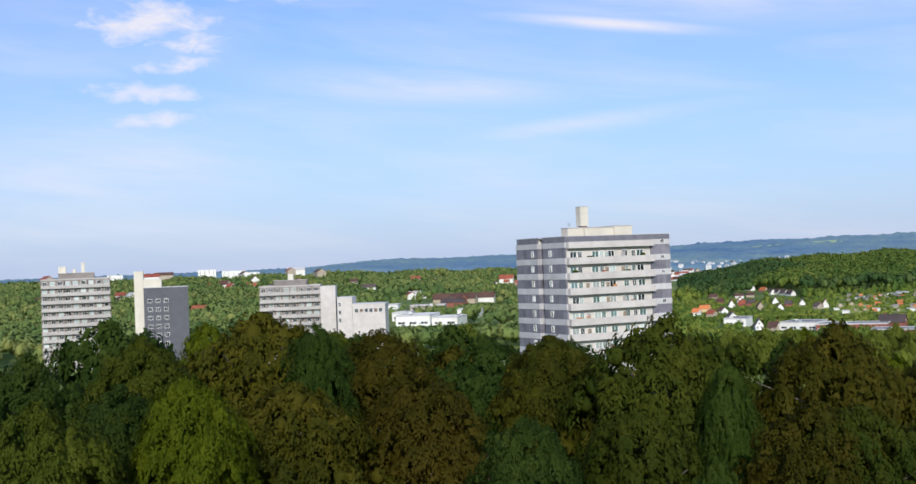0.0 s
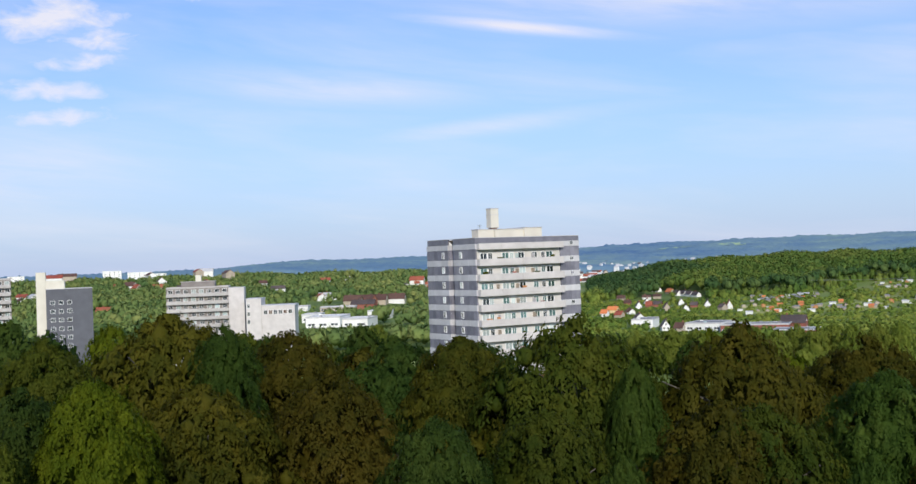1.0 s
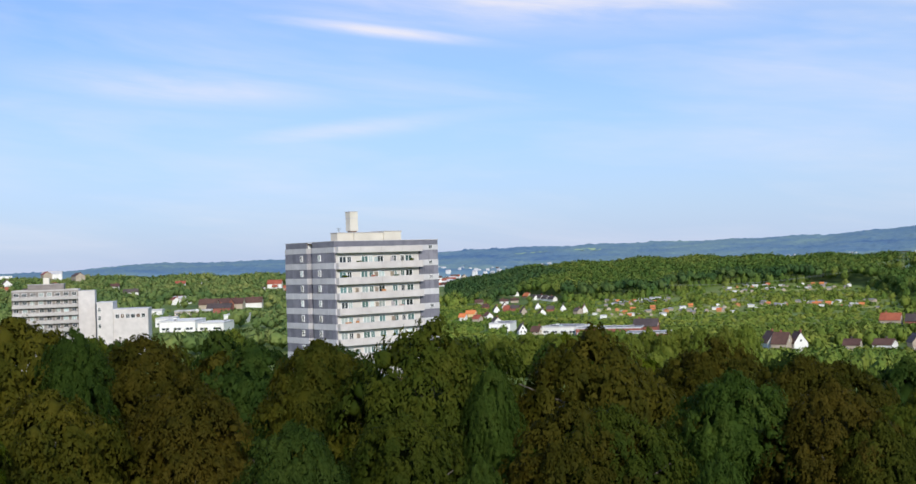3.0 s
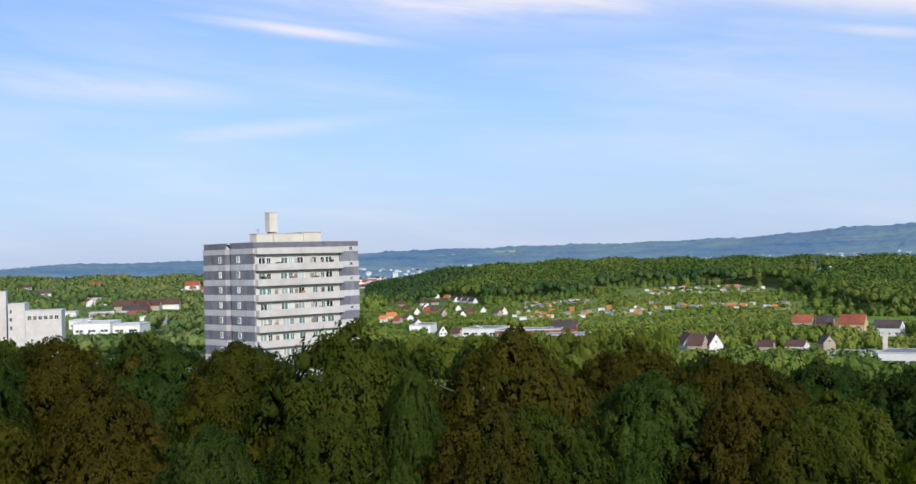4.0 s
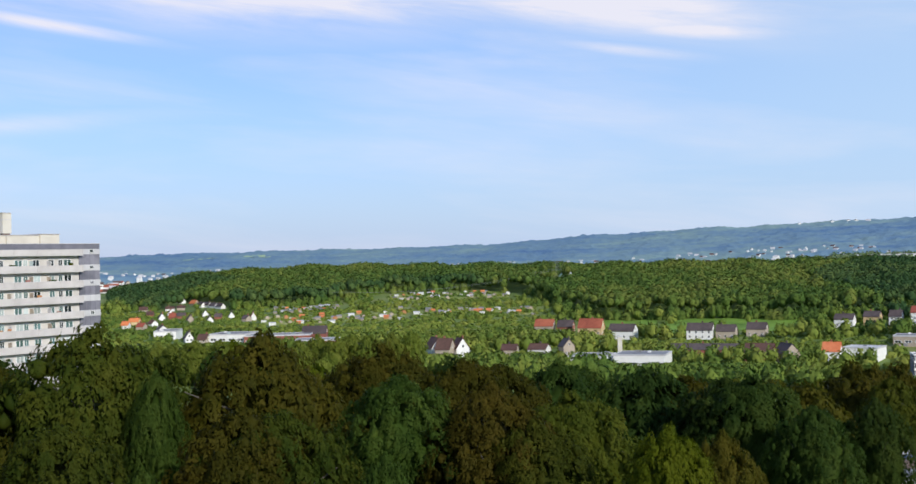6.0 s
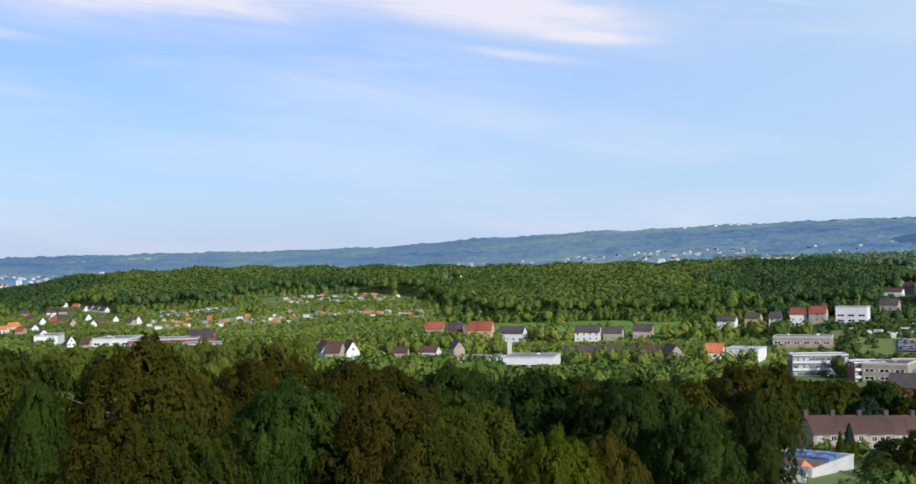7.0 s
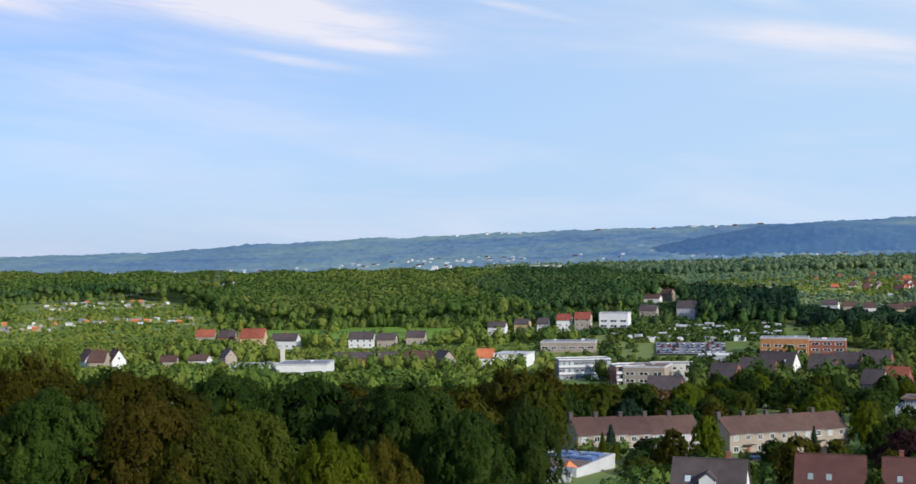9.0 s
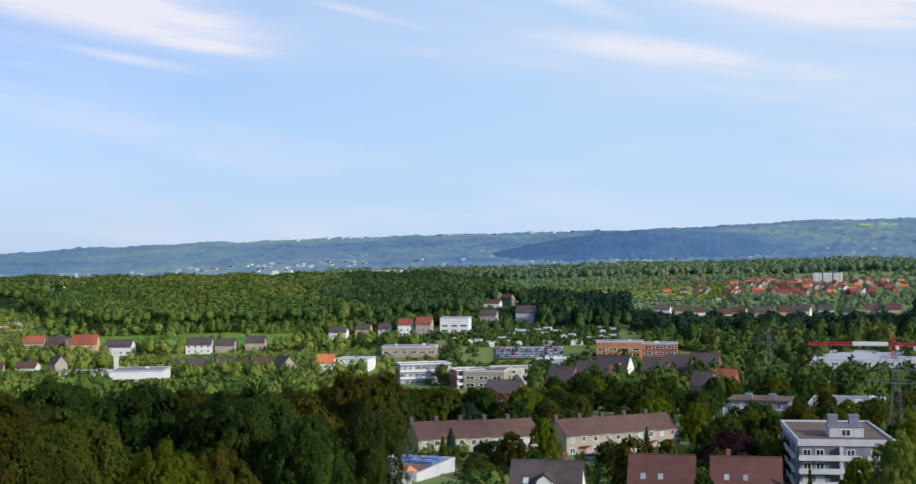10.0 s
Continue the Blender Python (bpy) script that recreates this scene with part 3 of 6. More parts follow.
WOOD_B = (
    (MOSS, 8.2, 78, 30.5, 4.0), (BLUISH, 12.5, 88, 32.4, 1.8), (BLUISH, 11.8, 68, 29.1, 1.6), (BROWN, 17.4, 100, 34.1, 7.3),
    (BROWN, 16.5, 76, 31.2, 4.1), (BLUISH, 23.8, 84, 32.1, 3.2), (BEECH, 23.0, 114, 32.3, 5.0), (BEECH, 27.1, 106, 31.3, 4.2),
    (BROWN, 28.2, 82, 31.4, 3.7), (BEECH, 28.6, 108, 30.7, 5.0), (GREEN, 31.5, 116, 29.9, 4.5), (OLIVE, 32.0, 92, 29.8, 4.1),
    (GREEN, 35.6, 118, 29.2, 4.9), (LIME, 36.6, 74, 29.7, 2.2), (MOSS, 18.1, 76, 30.9, 4.1), (BROWN, 39.1, 80, 28.3, 2.3),
)
WOOD_C = (
    (GREEN, 39.3, 108, 29.2, 4.2), (BLUISH, 23.1, 66, 29.3, 1.9), (MOSS, 30.3, 80, 29.3, 3.1), (GREEN, 32.3, 120, 29.2, 4.7),
    (GREEN, 40.5, 106, 29.6, 3.9), (GREEN, 43.2, 98, 28.0, 2.7), (GREEN, 45.9, 108, 27.2, 2.5), (BEECH, 45.0, 150, 26.0, 4.4),
    (OLIVE, 46.6, 142, 25.8, 2.9),
)
WOOD = list(WOOD_A + WOOD_B + WOOD_C)
fill = random.Random(11)
for i in range(14):                     # lower trees along the near edge and behind the tall ones
    WOOD.append((fill.choice((BEECH, BEECH, BROWN, GREEN, OLIVE) if i < 10 else (BEECH, GREEN, GREEN, OLIVE)), -23 + i * 5.0 + fill.uniform(-0.8, 0.8), fill.uniform(57, 66), fill.uniform(26.2, 28.6) - 1.5 * max(0, i - 11), fill.uniform(4.0, 5.2)))
for i in range(13):
    b = -22 + i * 5.4
    top = 31.5 if b < 10 else 29.4 if b < 22 else 31.5 - (b - 22) * 0.24
    WOOD.append((fill.choice((BEECH, GREEN, BROWN)), b, fill.uniform(118, 138), top + fill.uniform(-1.5, 0.5), fill.uniform(5.5, 7.0)))
for k, (mat, b, r, top, half) in enumerate(WOOD):
    p = spot(b, r)
    tree("back" if r > 117 else "near", p, top - p.z, half * 1.34, mat, TALL_LABELS[mat.name], turn=k * 1.37, group="wood on the plateau", depth=min(max(half * 2.3, 7.5), (top - p.z) * 0.85))

# ---------------------------------------------------------------- building helpers
UNIT = {}


def unit_box(mat):
    """A shared box of one metre, its foot at z 0, for panes, doors, bands and other plain slabs."""
    if mat.name not in UNIT:
        me = bpy.data.meshes.new("slab")
        bm = box(-0.5, 0.5, -0.5, 0.5, 0, 1, 0.02)
        bm.to_mesh(me)
        bm.free()
        me.materials.append(mat)
        UNIT[mat.name] = me
    return UNIT[mat.name]


def slab(name, mat, parent, x0, x1, y0, y1, z0, z1, label=""):
    """A slab between limits that shares its mesh with its like."""
    ob = piece(name, unit_box(mat), mat, parent, label)
    ob.location = ((x0 + x1) / 2, (y0 + y1) / 2, z0)
    ob.scale = (abs(x1 - x0), abs(y1 - y0), abs(z1 - z0))
    return ob


def window_mesh():
    """A window of one metre: a proud frame round a set-back pane, seen from -y."""
    bm = bmesh.new()
    for l in ((-0.5, -0.42, -0.06, 0.1, 0, 1), (0.42, 0.5, -0.06, 0.1, 0, 1), (-0.42, 0.42, -0.06, 0.1, 0.92, 1), (-0.42, 0.42, -0.09, 0.1, 0, 0.07), (-0.03, 0.03, -0.05, 0.1, 0.07, 0.92)):
        block(bm, *l)
    me = bpy.data.meshes.new("window_frame")
    bm.to_mesh(me)
    bm.free()
    me.materials.append(FRAME)
    return me


WINDOW = window_mesh()


def window(parent, x, y, z, w, h, side=0.0, pane=None):
    """A window: frame with its pane; side turns it about z, in degrees, 0 looking along -y."""
    f = piece("window", WINDOW, FRAME, parent)
    f.location, f.scale, f.rotation_euler = (x, y, z), (w, 1, h), (0, 0, radians(side))
    p = piece("pane", unit_box(pane or GLASS), pane or GLASS, f)
    p.location, p.scale = (0, 0.03, 0.05), (0.88, 0.06, 0.9)
    return f


def facing(bearing, r, off=0.0, up=0.0):
    """A place on the ground, its -y side turned to the camera, and then by off degrees."""
    return Matrix.Translation(spot(bearing, r, up)) @ Matrix.Rotation(-radians(bearing + off), 4, "Z")


# ---------------------------------------------------------------- the tower block
TOWER_AT, TOWER_TURN = spot(5.14, 217.0), 62.0      # near corner, bearing of its balcony front
FLOOR = 2.78


def make_tower():
    """Local axes: x along the balcony front, y along the side wall away from the front, z from the foot."""
    foot = TOWER_AT.z - 0.6
    m = Matrix.Translation((TOWER_AT.x, TOWER_AT.y, foot)) @ Matrix.Rotation(radians(90 - TOWER_TURN), 4, "Z")
    t = thing("tower_block", m, "grey and white high-rise with long concrete balconies and roof penthouse", "apartment block")
    w, d, top = 23.8, 17.2, 44.2 - foot
    bay, cut0, cut1 = 19.3, 7.6, 9.4
    first = 39.2 - foot                 # underside of the topmost balcony wall
    floors = int(first / FLOOR) + 1
    g = random.Random(5)
    # bearing walls: an outline with a recess in the side wall
    part("wall", boxes(((0.3, w - 0.3, 0.3, cut0, 0, top - 0.35), (1.5, w - 0.3, cut0, cut1, 0, top - 0.35), (0.3, w - 0.3, cut1, d - 0.3, 0, top - 0.35))), PLASTER, t)
    part("roof", boxes(((0.25, w - 0.25, 0.25, d - 0.25, top - 0.35, top - 0.15),)), BITUMEN, t)
    sides = ((0.0, cut0), (cut1, d))
    # slate attic and its pale coping
    part("attic", boxes(((0, w, 0, 0.3, top - 1.05, top), (w - 0.3, w, 0.3, d, top - 1.05, top), (0.3, w - 0.3, d - 0.3, d, top - 1.05, top),
                         (0, 0.3, 0.3, cut0, top - 1.05, top), (0, 0.3, cut1, d - 0.3, top - 1.05, top), (1.2, 1.5, cut0, cut1, top - 1.05, top)), 0.02), SLATE, t)
    part("coping", boxes(((-0.06, w + 0.06, -0.06, 0.34, top, top + 0.09), (-0.06, 0.34, 0.34, d, top, top + 0.09), (w - 0.34, w + 0.06, 0.34, d, top, top + 0.09), (0.34, w - 0.34, d - 0.34, d + 0.06, top, top + 0.09))), PALEBAND, t)
    for k in range(floors + 1):
        low = first - FLOOR * (k - 1) if k else top - 1.05 - 0.98   # foot of this storey's band
        high = low + (0.98 if k == 0 else 1.1)
        under = max(low - (FLOOR - 1.1), 0.0) if k else first + 1.1
        if low < 0.2:
            break
        # pale bands and slate fields on the side wall, its recess and the end bay
        for y0, y1 in sides:
            n = 6
            for i in range(n):
                a, c = y0 + (y1 - y0) * i / n + 0.012, y0 + (y1 - y0) * (i + 1) / n - 0.012
                slab("panel", SLATE, t, 0.0, 0.3, a, c, under, low)
                if i % 2 == 0:
                    slab("band", PALEBAND, t, -0.06, 0.3, a, c + (y1 - y0) / n, low, high)
        slab("band", PALEBAND, t, 1.2, 1.5, cut0, cut1, low, high)
        slab("panel", SLATE, t, 1.25, 1.5, cut0, cut1, under, low)
        for y0, y1 in ((cut0 - 0.02, cut0 + 0.1), (cut1 - 0.1, cut1 + 0.02)):
            slab("band", PALEBAND, t, 0.3, 1.24, y0, y1, low, high)
            slab("panel", SLATE, t, 0.3, 1.24, y0, y1, under, low)
        n = 4
        for i in range(n):
            a, c = bay + (w - bay) * i / n + 0.012, bay + (w - bay) * (i + 1) / n - 0.012
            slab("panel", SLATE, t, a, c, 0.0, 0.3, under + 0.1, low + 0.1)
            if i % 2 == 0:
                slab("band", PALEBAND, t, a, c + (w - bay) / n, -0.06, 0.3, low + 0.1, high + 0.1)
        slab("band", PALEBAND, t, w - 0.3, w + 0.05, 0.3, d, low + 0.1, high + 0.1)
        slab("panel", SLATE, t, w - 0.3, w, 0.3, d, under + 0.1, low + 0.1)
        for y in (5.0, 11.2):
            window(t, -0.08, y, under + 0.3, 0.85, 1.2, side=-90, pane=g.choice((CURTAIN, GLASS, CURTAIN)))
        if g.random() < 0.8:
            window(t, bay + 2.6, -0.07, low + 0.42, 0.9, 0.62, pane=g.choice((GLASS, SLATE)))
        # balcony: floor slab and its solid wall, with joints between the lengths
        slab("balcony_floor", BAND, t, 0.35, bay - 0.05, -0.85, 0.3, low - 0.12, low + 0.06)
        for i in range(4):
            x0, x1 = 0.35 + i * (bay - 0.4) / 4, 0.35 + (i + 1) * (bay - 0.4) / 4 - 0.03
            slab("balcony_wall", BAND, t, x0, x1, -1.0, -0.85, low - 0.12, high)
        slab("balcony_end", BAND, t, 0.2, 0.35, -1.0, 0.0, low - 0.12, high)
        slab("balcony_end", BAND, t, bay - 0.05, bay + 0.1, -1.0, -0.07, low - 0.12, high)
        slab("balcony_edge", PALEBAND, t, 0.18, bay + 0.1, -1.03, -0.82, high, high + 0.05)
        if k == 0:
            continue
        # rooms behind: windows and balcony doors, no two alike
        z = low + 0.06
        slab("loggia_wall", WARMWALL, t, 0.5, bay - 0.1, 0.22, 0.3, z, z + FLOOR - 0.2)
        for x, wide, kind in ((1.9, 1.6, "w"), (3.3, 0.95, "d"), (6.7, 1.6, "w"), (8.1, 0.95, "d"), (10.4, 1.5, "w"), (13.4, 1.2, "w"), (15.3, 0.9, "d"), (16.9, 1.7, "w")):
            pane = g.choice((GLASS, GLASS, TEALGLASS, TEALGLASS, CURTAIN, CURTAIN))
            if kind == "w":
                window(t, x + g.uniform(-0.15, 0.15), 0.2, z + 0.85, wide, 1.35, pane=pane)
            else:
                window(t, x, 0.2, z + 0.05, wide, 2.2, pane=pane)
        for x in (4.5, 8.9, 12.5):
            if g.random() < 0.6:
                slab("privacy_screen", g.choice((PALEBAND, BEIGE, CURTAIN)), t, x, x + 0.08, -0.82, 0.28, z, z + 1.9)
        for _ in range(3):
            x = g.uniform(1.0, bay - 2)
            if g.random() < 0.55:
                slab("planter", g.choice((GREEN, OLIVE, RUST, BRICK)), t, x, x + g.uniform(0.5, 1.4), -0.8, -0.5, z + 0.6, z + 1.2 + g.uniform(0, 0.35))
    # roof works
    pent = part("penthouse", boxes(((3.2, 6.7, 3.7, 6.0, top - 0.2, top + 1.6), (6.7, 13.2, 3.2, 9, top - 0.2, top + 1.6), (13.2, 17.2, 2.8, 8.5, top - 0.2, top + 1.8)), 0.05), CREAM, t)
    part("penthouse_coping", boxes(((3.1, 6.7, 3.6, 6.1, top + 1.6, top + 1.72), (6.7, 13.2, 3.1, 9.1, top + 1.6, top + 1.72), (13.2, 17.3, 2.7, 8.6, top + 1.8, top + 1.92))), PALEBAND, pent)
    stack = part("chimney", boxes(((7.3, 9.1, 5.4, 7.0, top + 2.0, top + 5.6),), 0.06), CREAM, t)
    part("chimney_foot", boxes(((7.6, 8.8, 5.6, 6.8, top + 1.7, top + 2.0),)), BITUMEN, stack)
    part("chimney_cap", boxes(((7.25, 9.15, 5.35, 7.05, top + 5.6, top + 5.72), (7.28, 9.12, 5.38, 7.02, top + 4.4, top + 4.48))), PALEBAND, stack)
    mast = bmesh.new()
    rod(mast, (4.4, 5.0, top + 1.5), (4.4, 5.0, top + 2.6), 0.04)
    rod(mast, (3.9, 5.0, top + 2.5), (4.9, 5.0, top + 2.5), 0.03)
    rod(mast, (4.0, 5.0, top + 2.2), (4.8, 5.0, top + 2.2), 0.03)
    part("aerial", mast, STEEL, t)


make_tower()

# ---------------------------------------------------------------- other tall blocks
def slab_block(m, label, w, d, floors, band, wall, pitch=2.8, balcony=True, penthouse=None, seed=1, foot=0.0, every=2.6, category="apartment block"):
    """A long block: storey bands or balcony walls on the front, windows between, flat roof with parapet. Front at y 0, x 0..w."""
    g = random.Random(seed)
    t = thing("apartment_block", m, label, category)
    top = foot + floors * pitch
    part("wall", box(0, w, 0.3, d, -1.0, top, 0.03), wall, t)
    part("roof", box(0.2, w - 0.2, 0.5, d - 0.2, top, top + 0.12), GREYROOF, t)
    part("parapet", boxes(((-0.05, w + 0.05, 0.2, 0.5, top, top + 0.55), (-0.05, w + 0.05, d - 0.25, d + 0.05, top, top + 0.55), (-0.05, 0.25, 0.5, d - 0.25, top, top + 0.55), (w - 0.25, w + 0.05, 0.5, d - 0.25, top, top + 0.55)), 0.02), band, t)
    for k in range(floors):
        z = foot + k * pitch
        if balcony:
            slab("balcony_floor", band, t, 0.1, w - 0.1, -1.0, 0.3, z - 0.1, z + 0.06)
            slab("balcony_wall", band, t, 0.1, w - 0.1, -1.12, -1.0, z - 0.15, z + 1.0)
            n = max(2, int(w / 6.5))
            for i in range(1, n):
                slab("divider", wall, t, w * i / n - 0.08, w * i / n + 0.08, -1.0, 0.3, z, z + pitch - 0.1)
        else:
            slab("band", band, t, 0, w, 0.18, 0.3, z - 0.1, z + 0.95)
        n = int(w / every)
        for i in range(n):
            x = (i + 0.5) * w / n + g.uniform(-0.15, 0.15)
            window(t, x, 0.29, z + 1.0, min(1.7, every * 0.7), 1.35, pane=g.choice((GLASS, GLASS, CURTAIN)))
        if k % 2 == 0:
            for y in (d * 0.3, d * 0.7):
                window(t, -0.01, y, z + 1.0, 1.2, 1.3, side=-90)
                window(t, w + 0.01, y, z + 1.0, 1.2, 1.3, side=90)
    if penthouse:
        x0, x1, h = penthouse
        p = part("penthouse", box(x0, x1, d * 0.25, d * 0.8, top, top + h, 0.04), wall, t)
        part("penthouse_roof", box(x0 - 0.2, x1 + 0.2, d * 0.25 - 0.2, d * 0.8 + 0.2, top + h, top + h + 0.18), band, p)
    return t


def block_at(b, r, off, z):
    """Pose of a block whose near left corner stands at bearing b and distance r, its foot at height z."""
    p = spot(b, r)
    return Matrix.Translation((p.x, p.y, z)) @ Matrix.Rotation(-radians(b + off), 4, "Z")


# twelve-storey block, far across the wood
far_block = slab_block(block_at(-19.3, 454, 3, 6.0), "pale concrete high-rise with balcony rows above the trees", 24.0, 15.0, 12, GREYBAND, LOGGIA_SHADED, pitch=2.78, penthouse=(6, 18.5, 2.4), seed=3)
part("roof_plant", boxes(((6.0, 8.6, 6, 8, 35.8, 38.3), (14.0, 15.2, 6, 7.5, 35.8, 39.6), (11, 12, 6, 8, 35.8, 37.4)), 0.05), CREAM, far_block)

# dark slab with a pale stair tower
dark = thing("apartment_block", block_at(-14.8, 408, 2, 7.0), "anthracite slab block with white-framed windows and pale stair tower", "apartment block")
part("wall", box(0, 14.4, 0, 12, -1, 28.8, 0.04), DARKWALL, dark)
part("roof", box(-0.1, 14.5, -0.1, 12.1, 28.8, 28.98), PALEBAND, dark)
part("stair_tower", boxes(((-3.0, 0.0, 1.0, 7.0, -1, 34.4), (0.0, 5.8, 1.2, 11.5, 20, 31.6)), 0.05), CREAM, dark)
for k in range(9):
    for x in (2.0, 4.6, 7.2):
        window(dark, x, -0.01, 1.2 + k * 2.82, 1.45, 1.35)

# stepped block with lower wings
stepped = slab_block(block_at(-9.5, 440, 6, 6.0), "stepped pale grey block with balcony rows behind the beeches", 22.0, 14.0, 10, GREYBAND, LOGGIA_SHADED, pitch=2.78, penthouse=(5, 17.0, 2.3), seed=8)
part("end_wall", box(22.0, 27.6, -1.6, 14, -1, 27.6, 0.05), BAND, stepped)
part("lift_house", box(10, 12, 6, 9, 30, 32.5, 0.05), CREAM, stepped)
wing = thing("apartment_block", block_at(-5.85, 432, 8, 6.0), "low white wing with flat roof and strip windows", "apartment block")
part("wall", boxes(((0, 5.4, 0.0, 12, -1, 23.2), (5.4, 17.2, 0.6, 13, -1, 20.6)), 0.04), BAND, wing)
part("roof", boxes(((-0.1, 5.5, -0.1, 12.1, 23.2, 23.5), (5.4, 17.4, 0.5, 13.1, 20.6, 20.9))), PALEBAND, wing)
for i in range(6):
    window(wing, 6.8 + i * 1.75, 0.59, 17.6, 1.4, 1.6, pane=BITUMEN if i % 3 == 1 else GLASS)
for z in (20.0, 17.2, 14.4):
    window(wing, 0.9, -0.01, z, 0.9, 1.6)

# white block of flats with brown felt roof, beside the gardens
def make_flats():
    m = block_at(66.2, 258, -7, -10.5)
    t = thing("apartment_block", m, "white block of flats with brown felt roof and lift houses", "apartment block")
    w, d, top, pitch = 19.4, 31.0, 12.6, 2.75
    part("wall", box(0.3, w - 0.3, 0.3, d, -3, top, 0.03), SLATE, t)
    part("roof", box(0.5, w - 0.5, 0.5, d - 0.4, top, top + 0.25), BITUMEN, t)
    part("parapet", boxes(((-0.1, w + 0.1, -0.1, 0.35, top - 0.75, top + 0.6), (-0.1, 0.35, 0.35, d, top - 0.75, top + 0.6), (w - 0.35, w + 0.1, 0.35, d, top - 0.75, top + 0.6), (0.35, w - 0.35, d - 0.35, d, top - 0.4, top + 0.6)), 0.03), PALEBAND, t)
    for k in range(5):
        z = top - 0.9 - pitch * (k + 1)
        for x0, x1 in ((0.0, 12.6), (13.6, w)):
            slab("balcony_wall", SHADED_WHITE, t, x0, x1, -1.1, -0.95, z, z + 1.15)
            slab("balcony_floor", SHADED_WHITE, t, x0, x1, -0.95, 0.3, z - 0.05, z + 0.12)
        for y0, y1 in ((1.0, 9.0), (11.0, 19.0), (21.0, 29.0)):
            slab("balcony_wall", SHADED_WHITE, t, -0.9, -0.75, y0, y1, z, z + 1.15)
            slab("balcony_floor", SHADED_WHITE, t, -0.75, 0.3, y0, y1, z - 0.05, z + 0.12)
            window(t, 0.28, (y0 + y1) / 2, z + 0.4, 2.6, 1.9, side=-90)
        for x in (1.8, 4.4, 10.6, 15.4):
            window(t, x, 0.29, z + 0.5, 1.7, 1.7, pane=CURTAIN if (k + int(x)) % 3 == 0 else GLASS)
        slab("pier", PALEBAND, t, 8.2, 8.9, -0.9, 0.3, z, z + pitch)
    house_on_roof = part("lift_house", boxes(((7.2, 14.2, 6, 12, top + 0.2, top + 2.3),), 0.04), SHADED_WHITE, t)
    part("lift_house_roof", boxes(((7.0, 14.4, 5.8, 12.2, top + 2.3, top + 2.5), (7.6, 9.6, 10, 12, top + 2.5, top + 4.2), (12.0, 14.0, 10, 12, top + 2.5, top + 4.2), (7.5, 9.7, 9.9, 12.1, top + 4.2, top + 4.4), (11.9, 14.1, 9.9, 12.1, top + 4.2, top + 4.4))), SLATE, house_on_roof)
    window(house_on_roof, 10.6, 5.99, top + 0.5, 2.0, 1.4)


make_flats()


def make_low_flats():
    m = block_at(62.85, 378, 8, -11.0)
    t = thing("apartment_block", m, "low white flats with set-back attic and brown felt roof", "apartment block")
    w, d = 20.5, 15.0
    part("wall", box(0, w, 0, d, -3, 5.0, 0.04), SHADED_WHITE, t)
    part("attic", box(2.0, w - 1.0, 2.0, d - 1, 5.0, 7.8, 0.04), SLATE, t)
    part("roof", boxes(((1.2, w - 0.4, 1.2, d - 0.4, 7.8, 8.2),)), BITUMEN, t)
    part("balcony_wall", boxes(((-0.1, w + 0.1, -0.12, 0.1, 4.2, 5.6), (-0.1, 0.1, 0.1, d, 4.2, 5.6)), 0.02), SHADED_WHITE, t)
    for x in (3.2, 5.4, 8.6, 10.8, 14, 16.6):
        window(t, x, 1.99, 5.4, 1.6, 2.0, pane=CURTAIN if int(x) % 2 else GLASS)
        window(t, x, -0.01, 1.6, 1.8, 1.6)
    for x in (6.0, 13.2):
        part("roof_light", box(x, x + 2.2, 5, 7.4, 8.2, 9.6, 0.05), SLATE, t)


make_low_flats()

# ---------------------------------------------------------------- houses
WALL_WORDS = {"white_plaster": "white", "shaded_white": "shade-greyed white", "beige_render": "beige", "ochre_render": "ochre", "brick_wall": "brick", "pale_cladding": "pale grey", "rust_panel": "rust-orange", "washed_concrete": "concrete"}
ROOF_WORDS = {"red_tiles": "red tiled", "shaded_red_tiles": "shade-darkened red tiled", "brown_tiles": "brown tiled", "dark_tiles": "dark tiled", "orange_tiles": "orange tiled", "grey_roof": "flat grey", "pale_cladding": "flat pale", "white_plaster": "flat white", "roof_felt": "flat brown felt"}


def gable_wall(w, d, h, rise):
    """Walls with two gables, ridge along x."""
    bm = bmesh.new()
    ring = ((-d / 2, -1.5), (d / 2, -1.5), (d / 2, h), (0, h + rise - 0.12), (-d / 2, h))
    ends = [[bm.verts.new((x, y, z)) for y, z in ring] for x in (-w / 2, w / 2)]
    bm.faces.new(ends[0][::-1])
    bm.faces.new(ends[1])
    for i in range(5):
        j = (i + 1) % 5
        bm.faces.new((ends[0][i], ends[0][j], ends[1][j], ends[1][i]))
    bmesh.ops.recalc_face_normals(bm, faces=bm.faces)
    return bm


